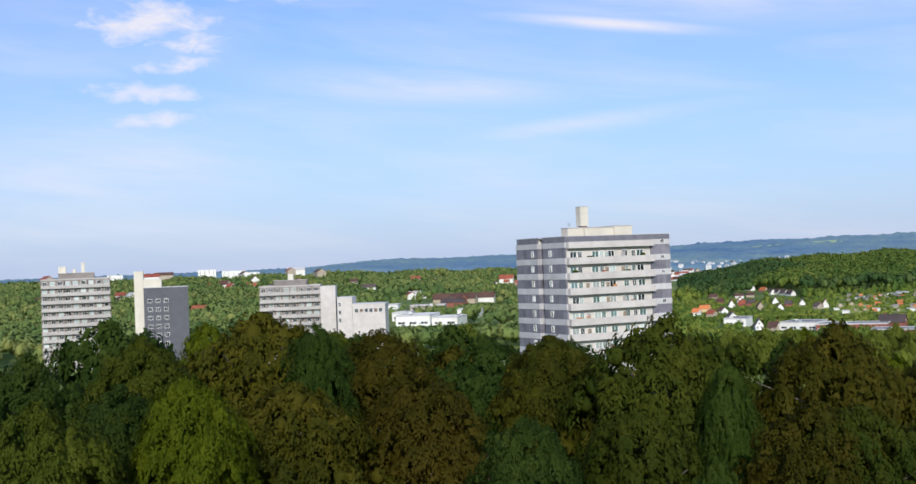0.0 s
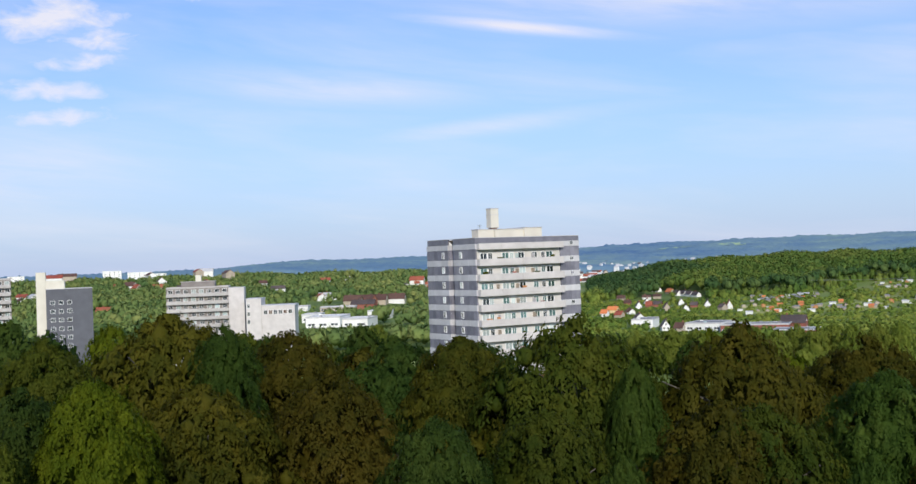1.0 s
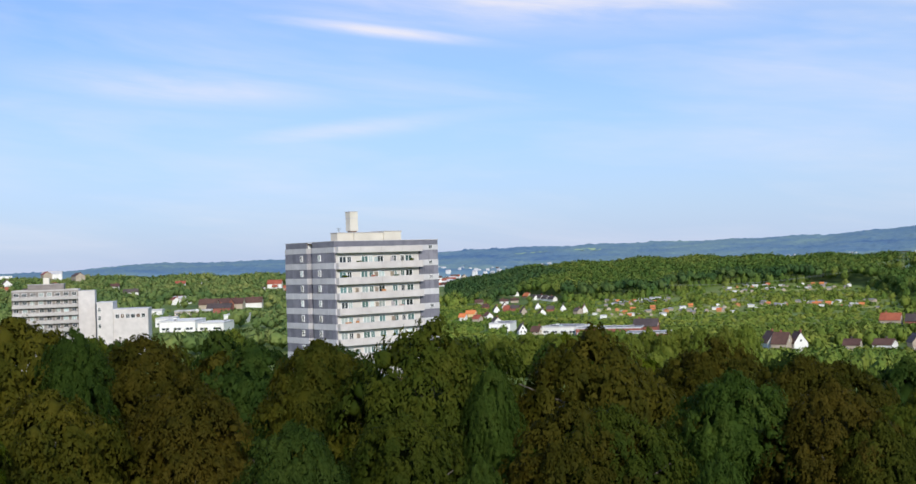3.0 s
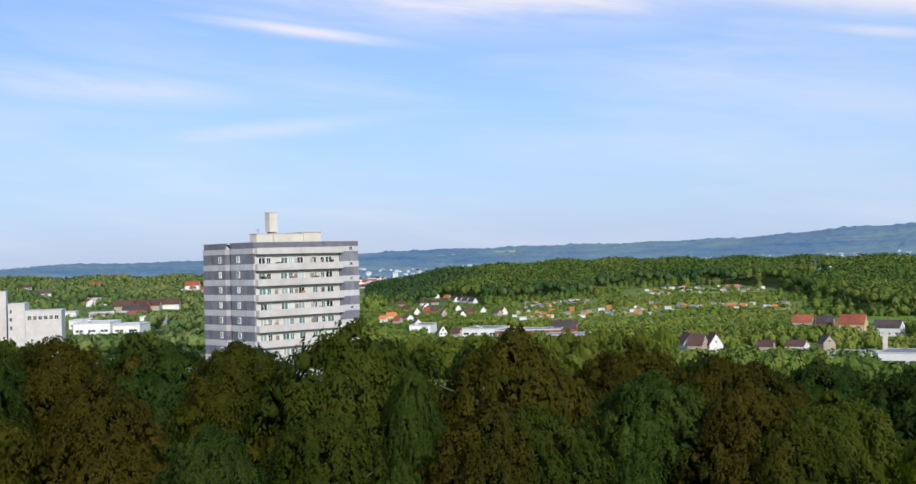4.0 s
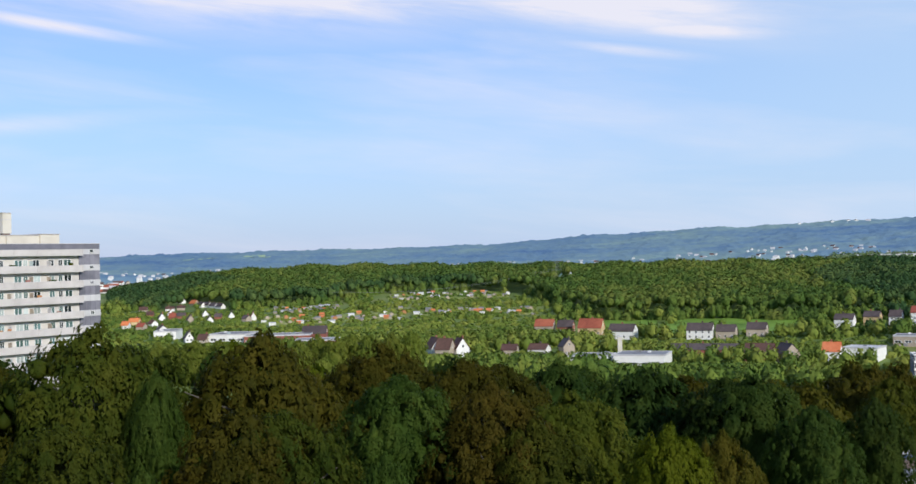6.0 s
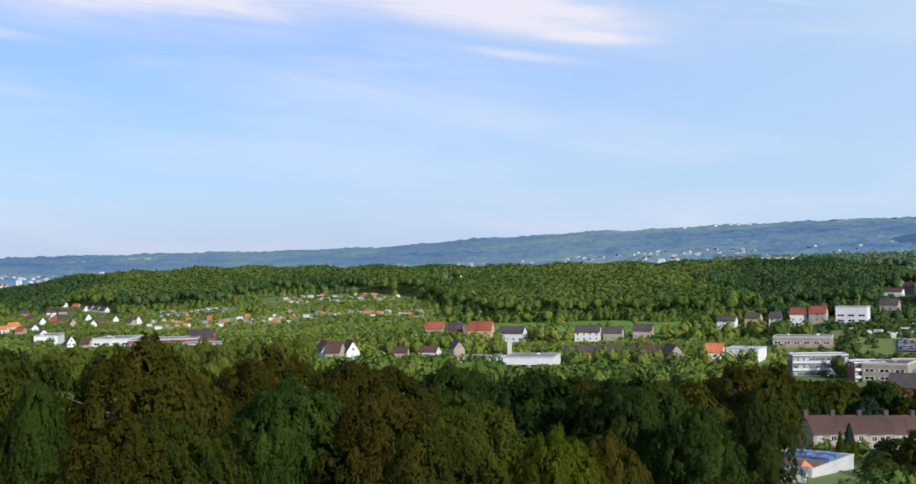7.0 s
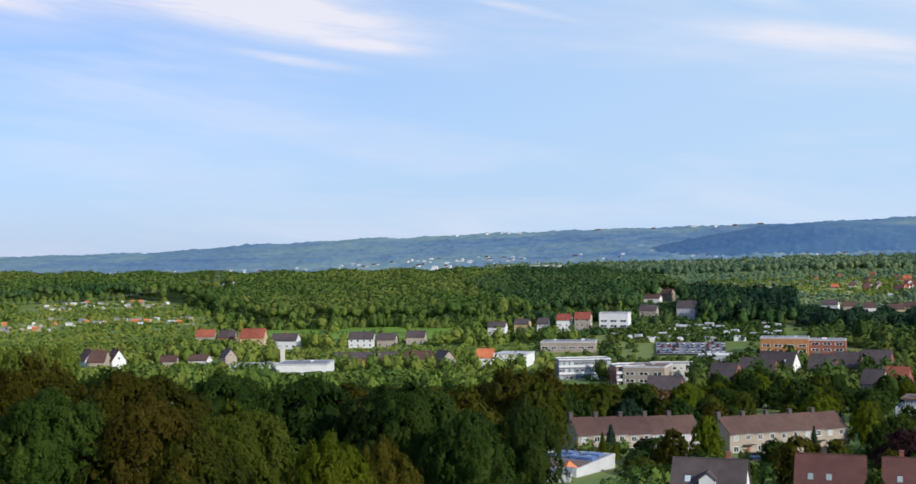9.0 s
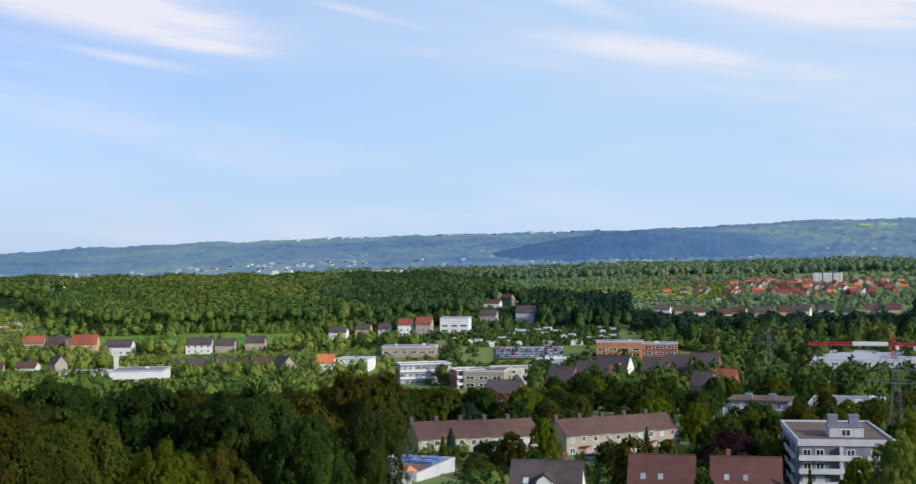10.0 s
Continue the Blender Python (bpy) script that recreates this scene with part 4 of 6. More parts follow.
def gable_roof(w, d, h, rise, over=0.45, thick=0.22):
    """Two pitched leaves with thickness, meeting at the ridge, with eaves that overhang."""
    bm = bmesh.new()
    k = rise / (d / 2)
    for s in (-1, 1):
        y1, z1 = s * (d / 2 + over), h - over * k
        ring = ((0, h + rise), (y1, z1), (y1, z1 + thick), (0, h + rise + thick))
        ends = [[bm.verts.new((x, y, z)) for y, z in ring] for x in (-w / 2 - over * 0.7, w / 2 + over * 0.7)]
        bm.faces.new(ends[0])
        bm.faces.new(ends[1][::-1])
        for i in range(4):
            j = (i + 1) % 4
            bm.faces.new((ends[0][j], ends[0][i], ends[1][i], ends[1][j]))
    bmesh.ops.recalc_face_normals(bm, faces=bm.faces)
    return bm


def house(m, w, d, h, rise, wall, roof, label="", group="houses in the valley", seed=0, detail=1, skylights=0, dormer=False):
    """A gabled house, ridge along x, middle of its floor at the origin."""
    g = random.Random(seed)
    label = label or f"{WALL_WORDS[wall.name]} house with {ROOF_WORDS[roof.name]} gable roof and chimney"
    t = thing("house", m, label, "house", group)
    part("wall", gable_wall(w, d, h, rise), wall, t)
    top = part("roof", gable_roof(w, d, h, rise), roof, t)
    part("ridge", box(-w / 2 - 0.3, w / 2 + 0.3, -0.14, 0.14, h + rise + 0.14, h + rise + 0.30, 0.04), roof, top)
    cx, cy = w * g.uniform(-0.3, 0.3), d * 0.12
    part("chimney", boxes(((cx - 0.4, cx + 0.4, cy - 0.35, cy + 0.35, h + rise * 0.6, h + rise + 1.1), (cx - 0.46, cx + 0.46, cy - 0.41, cy + 0.41, h + rise + 1.1, h + rise + 1.22)), 0.02), BRICK if g.random() < 0.6 else DARKTILE, t)
    if not detail:
        return t
    storeys = max(1, int(h / 2.6))
    n = max(2, int(w / 3.2))
    for k in range(storeys):
        z = 0.9 + k * 2.7
        for i in range(n):
            x = (i + 0.5) * w / n - w / 2
            window(t, x, -d / 2 - 0.01, z, 1.15, 1.35, pane=GLASS)
        for s in (-1, 1):
            for y in (-d * 0.24, d * 0.24):
                window(t, s * (w / 2 + 0.01), y, z, 1.1, 1.3, side=90 * s)
    for s in (-1, 1):
        window(t, s * (w / 2 + 0.01), 0, h + 0.5, 1.1, 1.2, side=90 * s)
    tilt = math.atan2(rise, d / 2)
    for i in range(skylights):
        x = w * (-0.28 + 0.27 * i)
        sk = slab("skylight", CURTAIN, top, -0.45, 0.45, -0.6, 0.6, 0, 0.1)
        sk.rotation_euler = (tilt, 0, 0)
        sk.location = (x, -d * 0.27, h + rise * 0.46 + 0.2)
    if dormer:
        dm = part("dormer", gable_wall(3.0, 2.6, 1.5, 1.1), wall, t)
        dm.rotation_euler, dm.location = (0, 0, radians(90)), (0, -d * 0.25, h + rise * 0.25)
        dr = part("dormer_roof", gable_roof(3.0, 2.6, 1.5, 1.1, 0.2), roof, dm)
    return t


def hall(m, w, d, h, wall, roof, label="", seed=0, group="works halls"):
    """A flat-roofed hall with a parapet, strip window, loading door and roof lights."""
    g = random.Random(seed)
    label = label or f"low {WALL_WORDS[wall.name]} hall with {ROOF_WORDS[roof.name]} roof"
    t = thing("hall", m, label, "industrial hall", group)
    part("wall", box(-w / 2, w / 2, -d / 2, d / 2, -2, h, 0.04), wall, t)
    top = part("roof", box(-w / 2 + 0.3, w / 2 - 0.3, -d / 2 + 0.3, d / 2 - 0.3, h, h + 0.16), roof, t)
    part("parapet", boxes(((-w / 2 - 0.1, w / 2 + 0.1, -d / 2 - 0.1, -d / 2 + 0.28, h - 0.35, h + 0.4), (-w / 2 - 0.1, w / 2 + 0.1, d / 2 - 0.28, d / 2 + 0.1, h - 0.35, h + 0.4),
                           (-w / 2 - 0.1, -w / 2 + 0.28, -d / 2 + 0.28, d / 2 - 0.28, h - 0.35, h + 0.4), (w / 2 - 0.28, w / 2 + 0.1, -d / 2 + 0.28, d / 2 - 0.28, h - 0.35, h + 0.4)), 0.02), PALEBAND, t)
    n = max(2, int(w / 5))
    for k in range(max(1, int(h / 3.4))):
        for i in range(n):
            x = (i + 0.5) * w / n - w / 2
            window(t, x, -d / 2 - 0.01, 1.4 + 3.1 * k, w / n * 0.7, 1.3)
    slab("loading_door", GREYROOF, t, -w * 0.34, -w * 0.34 + 2.4, -d / 2 - 0.07, -d / 2 + 0.03, -0.2, 1.2)
    for i in range(max(1, int(w / 9))):
        x, y = g.uniform(-w * 0.4, w * 0.35), g.uniform(-d * 0.3, d * 0.3)
        slab("roof_light", g.choice((CURTAIN, GREYROOF, PLASTER)), top, x, x + g.uniform(1, 2.6), y, y + g.uniform(1, 2.4), h + 0.14, h + g.uniform(0.5, 1.3))
    return t


VALLEY_HOUSES = (
    (30.9, 768, 13.5, 9, 4.5, 4.5, 14, BEIGE, REDTILE),
    (31.9, 764, 11.2, 9, 4.5, 4.5, 14, BRICK, DARKTILE),
    (33.1, 746, 16.8, 10, 6, 6, 16, OCHRE, REDTILE),
    (34.6, 722, 17.7, 10, 6, 4.5, 20, PLASTER, DARKTILE),
    (38.2, 714, 16.8, 10, 6.5, 4.5, 10, PLASTER, DARKTILE),
    (39.4, 714, 12.6, 9, 5.5, 4, 12, BEIGE, DARKTILE),
    (40.8, 724, 12.8, 9, 5.5, 4, 12, BEIGE, DARKTILE),
    (44.7, 760, 12.7, 9, 6, 3.5, 14, PLASTER, DARKTILE),
    (45.9, 766, 10.5, 9, 6, 3.5, 16, OCHRE, DARKTILE),
    (46.9, 756, 8.1, 8, 6.5, 4, 12, PLASTER, DARKTILE),
)
SLOPE_HOUSES = (
    (47.9, 752, 9.6, 11, 9, 4, 10, PLASTER, REDTILE),
    (48.8, 748, 11.0, 11, 9.5, 4.5, 10, BEIGE, REDTILE),
    (51.9, 798, 12.5, 10, 7, 4, 12, BEIGE, DARKTILE),
    (53.7, 806, 14.2, 11, 9, 5, 16, PALEBAND, DARKTILE),
    (55.0, 1092, 17.1, 10, 6, 5, 14, PLASTER, REDTILE),
    (52.1, 902, 13.3, 10, 5, 3, 14, PLASTER, BROWNTILE),
    (52.8, 938, 10.1, 9, 6, 4, 30, BEIGE, BROWNTILE),
    (30.6, 626, 11.0, 10, 4, 3, 20, PLASTER, BROWNTILE),
    (31.9, 626, 9.0, 7.0, 6, 4.5, 70, BEIGE, DARKTILE),
    (29.2, 622, 9.1, 9, 4, 3, 10, BEIGE, BROWNTILE),
)
BROWN_HOUSES = (
    (25.6, 614, 10.0, 7.2, 5, 5, 70, PLASTER, BROWNTILE),
    (26.1, 608, 7.7, 10, 5, 5, 20, BEIGE, BROWNTILE),
    (26.8, 612, 9.0, 7.0, 5, 5, 70, PLASTER, BROWNTILE),
    (38.4, 626, 33.7, 12, 4, 2.5, 6, BRICK, DARKTILE),
    (40.9, 602, 13.6, 10, 5, 4.5, 8, BRICK, BROWNTILE),
    (42.1, 600, 10.0, 10.0, 5, 5, 60, BEIGE, DARKTILE),
    (44.1, 616, 8.4, 9, 5, 4, 8, PLASTER, ORANGE),
    (19.9, 716, 14.0, 12, 5, 4, 8, BRICK, DARKTILE),
)
GABLE_HOUSES = (
    (12.8, 962, 11.0, 7.0, 4, 6, 82, PLASTER, DARKTILE),
    (13.2, 1030, 11.0, 7.0, 4, 6, 84, PLASTER, DARKTILE),
    (14.1, 936, 11.0, 7.0, 4, 6, 80, BEIGE, BROWNTILE),
    (14.8, 1010, 11.0, 7.0, 4, 6, 86, PLASTER, DARKTILE),
    (15.0, 928, 11.0, 7.0, 3, 5, 84, PLASTER, BROWNTILE),
    (16.0, 966, 11.0, 7.0, 4, 6, 86, PLASTER, DARKTILE),
    (17.0, 938, 12.0, 7.0, 4, 7, 84, PLASTER, REDTILE),
    (16.7, 926, 7.0, 10, 4, 4, 40, BEIGE, DARKTILE),
    (15.4, 966, 8.5, 10, 4, 4, 10, BRICK, DARKTILE),
    (13.7, 994, 10.7, 10, 4, 4, 10, BRICK, DARKTILE),
)
TERRACE_GABLES = (
    (13.7, 1194, 16.0, 7.0, 4, 4.5, 60, PLASTER, DARKTILE),
    (14.3, 1162, 16.0, 7.0, 4, 4.5, 60, BEIGE, ORANGE),
    (14.6, 1136, 16.0, 7.0, 4, 4.5, 60, PLASTER, DARKTILE),
    (14.9, 1132, 16.0, 7.0, 4, 4.5, 60, PLASTER, DARKTILE),
    (15.2, 1120, 16.0, 7.0, 4, 4.5, 60, PLASTER, DARKTILE),
    (15.5, 1108, 16.0, 7.0, 4, 4.5, 60, PLASTER, DARKTILE),
    (13.2, 1106, 11.9, 10, 4, 3, 5, PLASTER, BROWNTILE),
    (13.7, 1116, 10.9, 10, 4, 3, 5, BEIGE, BROWNTILE),
    (13.3, 978, 7.7, 10, 4, 5, 10, BRICK, REDTILE),
    (12.0, 1098, 10.8, 10, 4, 4, 10, BEIGE, BROWNTILE),
)
BEHIND_TOWER = (
    (11.6, 894, 11.4, 10, 5, 4, 20, OCHRE, ORANGE),
    (11.2, 844, 7.4, 9, 5, 4, 20, PLASTER, ORANGE),
    (11.9, 836, 8.2, 9, 4, 4, 30, BEIGE, REDTILE),
    (12.4, 874, 7.0, 9, 4, 4, 50, PLASTER, BROWNTILE),
    (12.8, 808, 9.0, 7.9, 4, 4, 70, PLASTER, DARKTILE),
    (14.0, 714, 11.0, 7.0, 5, 6, 80, PLASTER, DARKTILE),
    (14.7, 708, 8.3, 11, 4, 5, 20, BEIGE, BROWNTILE),
    (12.3, 1026, 8.0, 10, 4, 4, 10, BRICK, BROWNTILE),
    (2.3, 1292, 8.9, 10, 5, 4, 10, PLASTER, REDTILE),
    (2.9, 1278, 13.8, 10, 5, 4, 10, BEIGE, REDTILE),
)
LEFT_HOUSES = (
    (-0.8, 936, 13.8, 10, 4, 4, 10, BEIGE, BROWNTILE),
    (-0.1, 946, 12.0, 10, 4, 4, 30, BRICK, BROWNTILE),
    (0.5, 956, 11.2, 10, 4, 4, 14, BEIGE, BROWNTILE),
    (1.3, 976, 13.4, 10, 4, 4, 8, PLASTER, BROWNTILE),
    (-0.3, 892, 17.5, 10, 4, 3, 12, BRICK, DARKTILE),
    (-11.1, 1354, 11.9, 10, 5, 4, 30, PLASTER, BROWNTILE),
    (-10.8, 1248, 9.0, 8.6, 5, 4, 60, BEIGE, REDTILE),
    (-9.7, 1448, 10.0, 11.3, 6, 5, 80, PLASTER, BROWNTILE),
    (-12.2, 848, 12.5, 10, 4, 3, 8, BRICK, REDTILE),
    (2.3, 1320, 15.5, 10, 5, 4, 10, PLASTER, REDTILE),
)
BROWN_ROOFS = (
    (56.9, 536, 15.2, 12, 5, 6, 18, BRICK, DARKTILE),
    (57.8, 562, 16.5, 12, 5.5, 7, 22, PLASTER, DARKTILE),
    (59.8, 564, 11.6, 12, 5.5, 6, 12, BRICK, DARKTILE),
    (60.9, 584, 12.0, 12, 5.5, 6, 12, BRICK, DARKTILE),
    (62.1, 602, 13.6, 12, 5.5, 6, 12, BRICK, DARKTILE),
    (55.4, 494, 11.1, 12, 5, 6, 24, BRICK, DARKTILE),
    (52.6, 434, 11.9, 11, 5, 4, 10, BRICK, DARKTILE),
    (62.0, 490, 8.2, 10, 5, 5, 20, BEIGE, DARKTILE),
    (63.0, 494, 8.7, 10, 5, 6, 16, BRICK, REDTILE),
    (67.0, 606, 10.0, 7.7, 4, 7, 84, PLASTER, BROWNTILE),
)
NEAR_HOUSES = (
    (54.6, 202, 11.7, 11, 4.5, 5.5, 8, PLASTER, DARKTILE),
    (60.0, 216, 11.2, 11, 5, 6.4, 4, PLASTER, SHADED_RED),
    (63.85, 228, 12.4, 11, 5, 6.4, 0, PLASTER, SHADED_RED),
)
HALLS = (
    (33.1, 566, 18.3, 20, 5, 0, 14, PLASTER, GREYROOF),
    (35.5, 566, 23.8, 22, 6, 0, 10, PLASTER, GREYROOF),
    (45.5, 624, 17.1, 16, 6, 0, 16, PLASTER, PALEBAND),
    (48.1, 674, 30.4, 16, 5, 0, 6, BEIGE, GREYROOF),
    (50.3, 752, 18.0, 12, 10, 0, 10, PLASTER, GREYROOF),
)
HALLS_2 = (
    (13.1, 742, 13.1, 24, 5, 0, 10, PLASTER, GREYROOF),
    (16.1, 716, 21.7, 24, 5, 0, 20, PLASTER, GREYROOF),
    (18.2, 704, 37.9, 20, 5, 0, 6, BRICK, GREYROOF),
    (20.0, 668, 23.6, 20, 5, 0, 6, BRICK, GREYROOF),
)
HALLS_3 = (
    (-2.0, 668, 19.0, 30, 6, 0, 12, PLASTER, PLASTER),
    (-2.7, 716, 10.5, 20, 5, 0, 10, PLASTER, PLASTER),
    (-3.3, 806, 11.8, 14, 6, 0, 8, PLASTER, PALEBAND),
    (-0.5, 668, 14.4, 24, 5, 0, 14, PLASTER, PLASTER),
    (-1.5, 852, 25.0, 14, 4, 0, 6, BEIGE, PALEBAND),
    (0.5, 770, 13.6, 20, 5, 0, 10, PLASTER, PLASTER),
)
HALLS_4 = (
    (69.4, 638, 56.2, 60, 4, 0, -8, PALEBAND, PALEBAND),
    (68.4, 456, 25.0, 26, 3.6, 0, 4, SHADED_WHITE, GREYROOF),
    (58.1, 654, 24.3, 14, 9, 0, 4, RUST, GREYROOF),
    (60.0, 658, 18.0, 14, 7, 0, 4, BRICK, GREYROOF),
    (51.8, 526, 18.0, 18, 8, 0, 12, BEIGE, BITUMEN),
    (50.0, 598, 20.5, 30, 4, 0, 8, BEIGE, PALEBAND),
    (54.9, 620, 15.2, 14, 6, 0, 10, PALEBAND, PLASTER),
)

for lot, tag in ((VALLEY_HOUSES, "houses at the foot of the ridge"), (SLOPE_HOUSES, "houses on the slope"), (BROWN_HOUSES, "brown-roofed houses in the valley"), (GABLE_HOUSES, "gabled houses below the ridge"),
                 (TERRACE_GABLES, "terrace below the ridge"), (BEHIND_TOWER, "houses beyond the tower"), (LEFT_HOUSES, "houses on the plain"), (BROWN_ROOFS, "dark-roofed houses")):
    for k, (b, r, w, d, h, rise, off, wall, roof) in enumerate(lot):
        if lot in (GABLE_HOUSES, TERRACE_GABLES, BEHIND_TOWER):
            w, d, h, rise = 0.64 * w, 0.66 * d, 0.56 * h, 0.56 * rise
        elif lot in (VALLEY_HOUSES, SLOPE_HOUSES):
            w, d, h, rise = 0.88 * w, 0.88 * d, 0.84 * h, 0.84 * rise
        house(facing(b, r, off), w, d, h, rise, wall, roof, group=tag, seed=int(b * 10) + k, detail=1 if r < 800 else 0, skylights=3 if lot is BROWN_ROOFS and k == 1 else 0)
for k, (b, r, w, d, h, rise, off, wall, roof) in enumerate(NEAR_HOUSES):
    house(facing(b, r, off, -2.2), w, d, h, rise, wall, roof, group="houses below the wood", seed=k + 70, skylights=2, dormer=k == 0)
for lot in (HALLS, HALLS_2, HALLS_3, HALLS_4):
    for k, (b, r, w, d, h, rise, off, wall, roof) in enumerate(lot):
        hall(facing(b, r, off), w, d, h, wall, roof, seed=int(b * 7) + k)


# two terraces of brown-roofed row houses
def row_house(m, w, wall, seed, group):
    g = random.Random(seed)
    t = thing("row_house", m, f"{WALL_WORDS[wall.name]} two-storey row house with brown tiled roof", "house", group)
    d, h, rise = 9.0, 5.3, 3.4
    part("wall", gable_wall(w, d, h, rise), wall, t)
    roof = part("roof", gable_roof(w - 0.1, d, h, rise, 0.3), BROWNTILE, t)
    part("gutter", box(-w / 2, w / 2, -d / 2 - 0.42, -d / 2 - 0.28, h - 0.3, h - 0.16, 0.03), GREYROOF, roof)
    part("chimney", boxes(((-w / 2 - 0.5, -w / 2 + 0.5, -0.5, 0.4, h + rise * 0.7, h + rise + 1.3), (-w / 2 - 0.58, -w / 2 + 0.58, -0.58, 0.48, h + rise + 1.3, h + rise + 1.45)), 0.03), DARKTILE, t)
    for x in (-w * 0.25, w * 0.25):
        window(t, x, -d / 2 - 0.01, 3.5, 1.3, 1.3, pane=g.choice((GLASS, GLASS, CURTAIN)))
    window(t, -w * 0.25, -d / 2 - 0.01, 0.8, 1.7, 1.4)
    slab("door", BRICK, t, w * 0.18, w * 0.18 + 1.0, -d / 2 - 0.06, -d / 2 + 0.02, 0.0, 2.05)
    slab("porch_roof", DARKTILE, t, w * 0.02, w * 0.46, -d / 2 - 1.3, -d / 2, 2.3, 2.45)
    return t


for (b0, r0, b1, r1, n, tag, walls) in ((48.1, 284, 53.8, 297, 5, "first terrace of row houses", (BEIGE, BEIGE, BEIGE, PALEBAND, BAND)), (55.0, 299, 60.2, 322, 5, "second terrace of row houses", (BEIGE, BEIGE, BEIGE, BEIGE, BEIGE))):
    a, c = spot(b0, r0), spot(b1, r1)
    way = c - a
    each = way.length / n
    turn = math.atan2(way.y, way.x)
    for i in range(n):
        p = a + way * ((i + 0.5) / n)
        p.z = -6.3 - 0.22 * i if b0 < 50 else -8.0 - 0.2 * i
        row_house(Matrix.Translation(p) @ Matrix.Rotation(turn, 4, "Z"), each, walls[i], 30 + i, tag)

# flat garage court with a blue roof terrace and an orange tent roof
court = thing("garage_court", facing(47.7, 240, 24), "flat white garages with brown roof and blue roof terrace", "garage")
part("wall", box(-6.8, 6.8, -9, 11, -2, 1.9, 0.04), SHADED_WHITE, court)
part("roof", boxes(((-6.5, 6.5, -8.7, 1.0, 1.9, 2.1),)), BITUMEN, court)
part("terrace", boxes(((-6.0, 6.2, 1.2, 10.6, 1.9, 2.05),)), GREYROOF, court)
for x, y, w, d in ((-4.6, 2.0, 3.0, 2.2), (-0.6, 2.4, 2.6, 1.8), (2.8, 1.8, 2.8, 2.4), (-3.6, 6.0, 3.4, 2.6), (1.4, 6.4, 3.8, 2.2)):
    slab("awning", BLUE, court, x, x + w, y, y + d, 2.05, 2.7)
    slab("table", SHADED_WHITE, court, x + 0.4, x + 1.2, y + d + 0.4, y + d + 1.0, 2.05, 2.6)
part("kerb", boxes(((-6.9, 6.9, -9.1, -8.7, 1.7, 2.3), (6.5, 6.9, -8.7, 11, 1.7, 2.3), (-6.9, -6.5, -8.7, 11, 1.7, 2.3), (-6.5, 6.5, 10.6, 11, 1.7, 2.3)), 0.02), SHADED_WHITE, court)
tent = bmesh.new()
bmesh.ops.create_cone(tent, cap_ends=True, segments=4, radius1=1.9, radius2=0.05, depth=1.2, matrix=Matrix.Translation((4.2, -6.4, 2.7)))
part("tent_roof", tent, ORANGE, court)
shed_roof = thing("shed", facing(46.3, 225, 6), "grey flat-roofed shed at the edge of the wood", "shed")
part("wall", box(-7, 7, -3, 3, -2, 1.6), PALEBAND, shed_roof)
part("roof", box(-7.3, 7.3, -3.3, 3.3, 1.6, 1.9, 0.04), GREYROOF, shed_roof)

# offices by the road: banded wings
slab_block(block_at(47.6, 548, -8, -15.5), "white banded office wing with dark window strips", 24.0, 12.0, 3, PLASTER, SLATE, pitch=3.2, balcony=False, seed=12, every=2.2, category="office building")
slab_block(block_at(50.3, 520, -14, -15.5), "stepped white office wing with balconies", 13.0, 12.0, 3, PLASTER, BRICK, pitch=3.0, balcony=True, seed=13, category="office building")
slab_block(block_at(52.0, 530, -4, -15.8), "cream office block with flat brown roof", 22.0, 14.0, 3, CREAM, CREAM, pitch=3.0, balcony=False, seed=14, category="office building")

# ---------------------------------------------------------------- town, gardens, masts and yards
town = random.Random(4)
# red-roofed town on the rise beyond the dark wood
for i in range(130):
    b, r = min(72.5, max(59.5, town.gauss(66.5, 3.0))), town.uniform(1350, 1950)
    w = town.uniform(6.5, 10.5)
    house(facing(b, r, town.choice((5, 15, 70, 80, -10))), w, town.uniform(6, 7.5), town.uniform(2.6, 4), town.uniform(2.6, 3.6), town.choice((PLASTER, BEIGE, BRICK, BRICK)), town.choice((REDTILE, REDTILE, BROWNTILE, SHADED_RED, ORANGE)), group="red-roofed town", seed=i, detail=0)
for i in range(3):
    slab_block(block_at(67.0 + i * 0.45, 1760, 4, 10.0), "white slab block above the red-roofed town", 11.0, 10.0, 4, PLASTER, PLASTER, pitch=2.8, balcony=False, seed=40 + i, every=5.0)
# houses along the top of the dark wood
for i in range(12):
    b = 60.0 + i * 0.95 + town.uniform(-0.2, 0.2)
    house(facing(b, 905 + town.uniform(-25, 22), town.choice((-6, -6, 10, 70))), town.uniform(8, 13), 8.5, town.uniform(4.5, 6), town.uniform(2.8, 3.8), town.choice((PLASTER, BEIGE, OCHRE)), town.choice((DARKTILE, BROWNTILE)), group="houses above the dark wood", seed=90 + i, detail=0)
# white houses on the skyline of the plain and on the far slopes
for i in range(10):
    b, r = town.uniform(-20, -3), town.uniform(1500, 1750)
    house(facing(b, r, town.choice((4, 75)), 4.0), town.uniform(12, 30), 11, town.uniform(6, 11), 3.5, town.choice((PLASTER, PLASTER, BEIGE)), town.choice((PLASTER, BROWNTILE, PALEBAND)) if i % 3 else REDTILE, label="pale house on the wooded skyline", group="houses on the skyline", seed=i, detail=0)
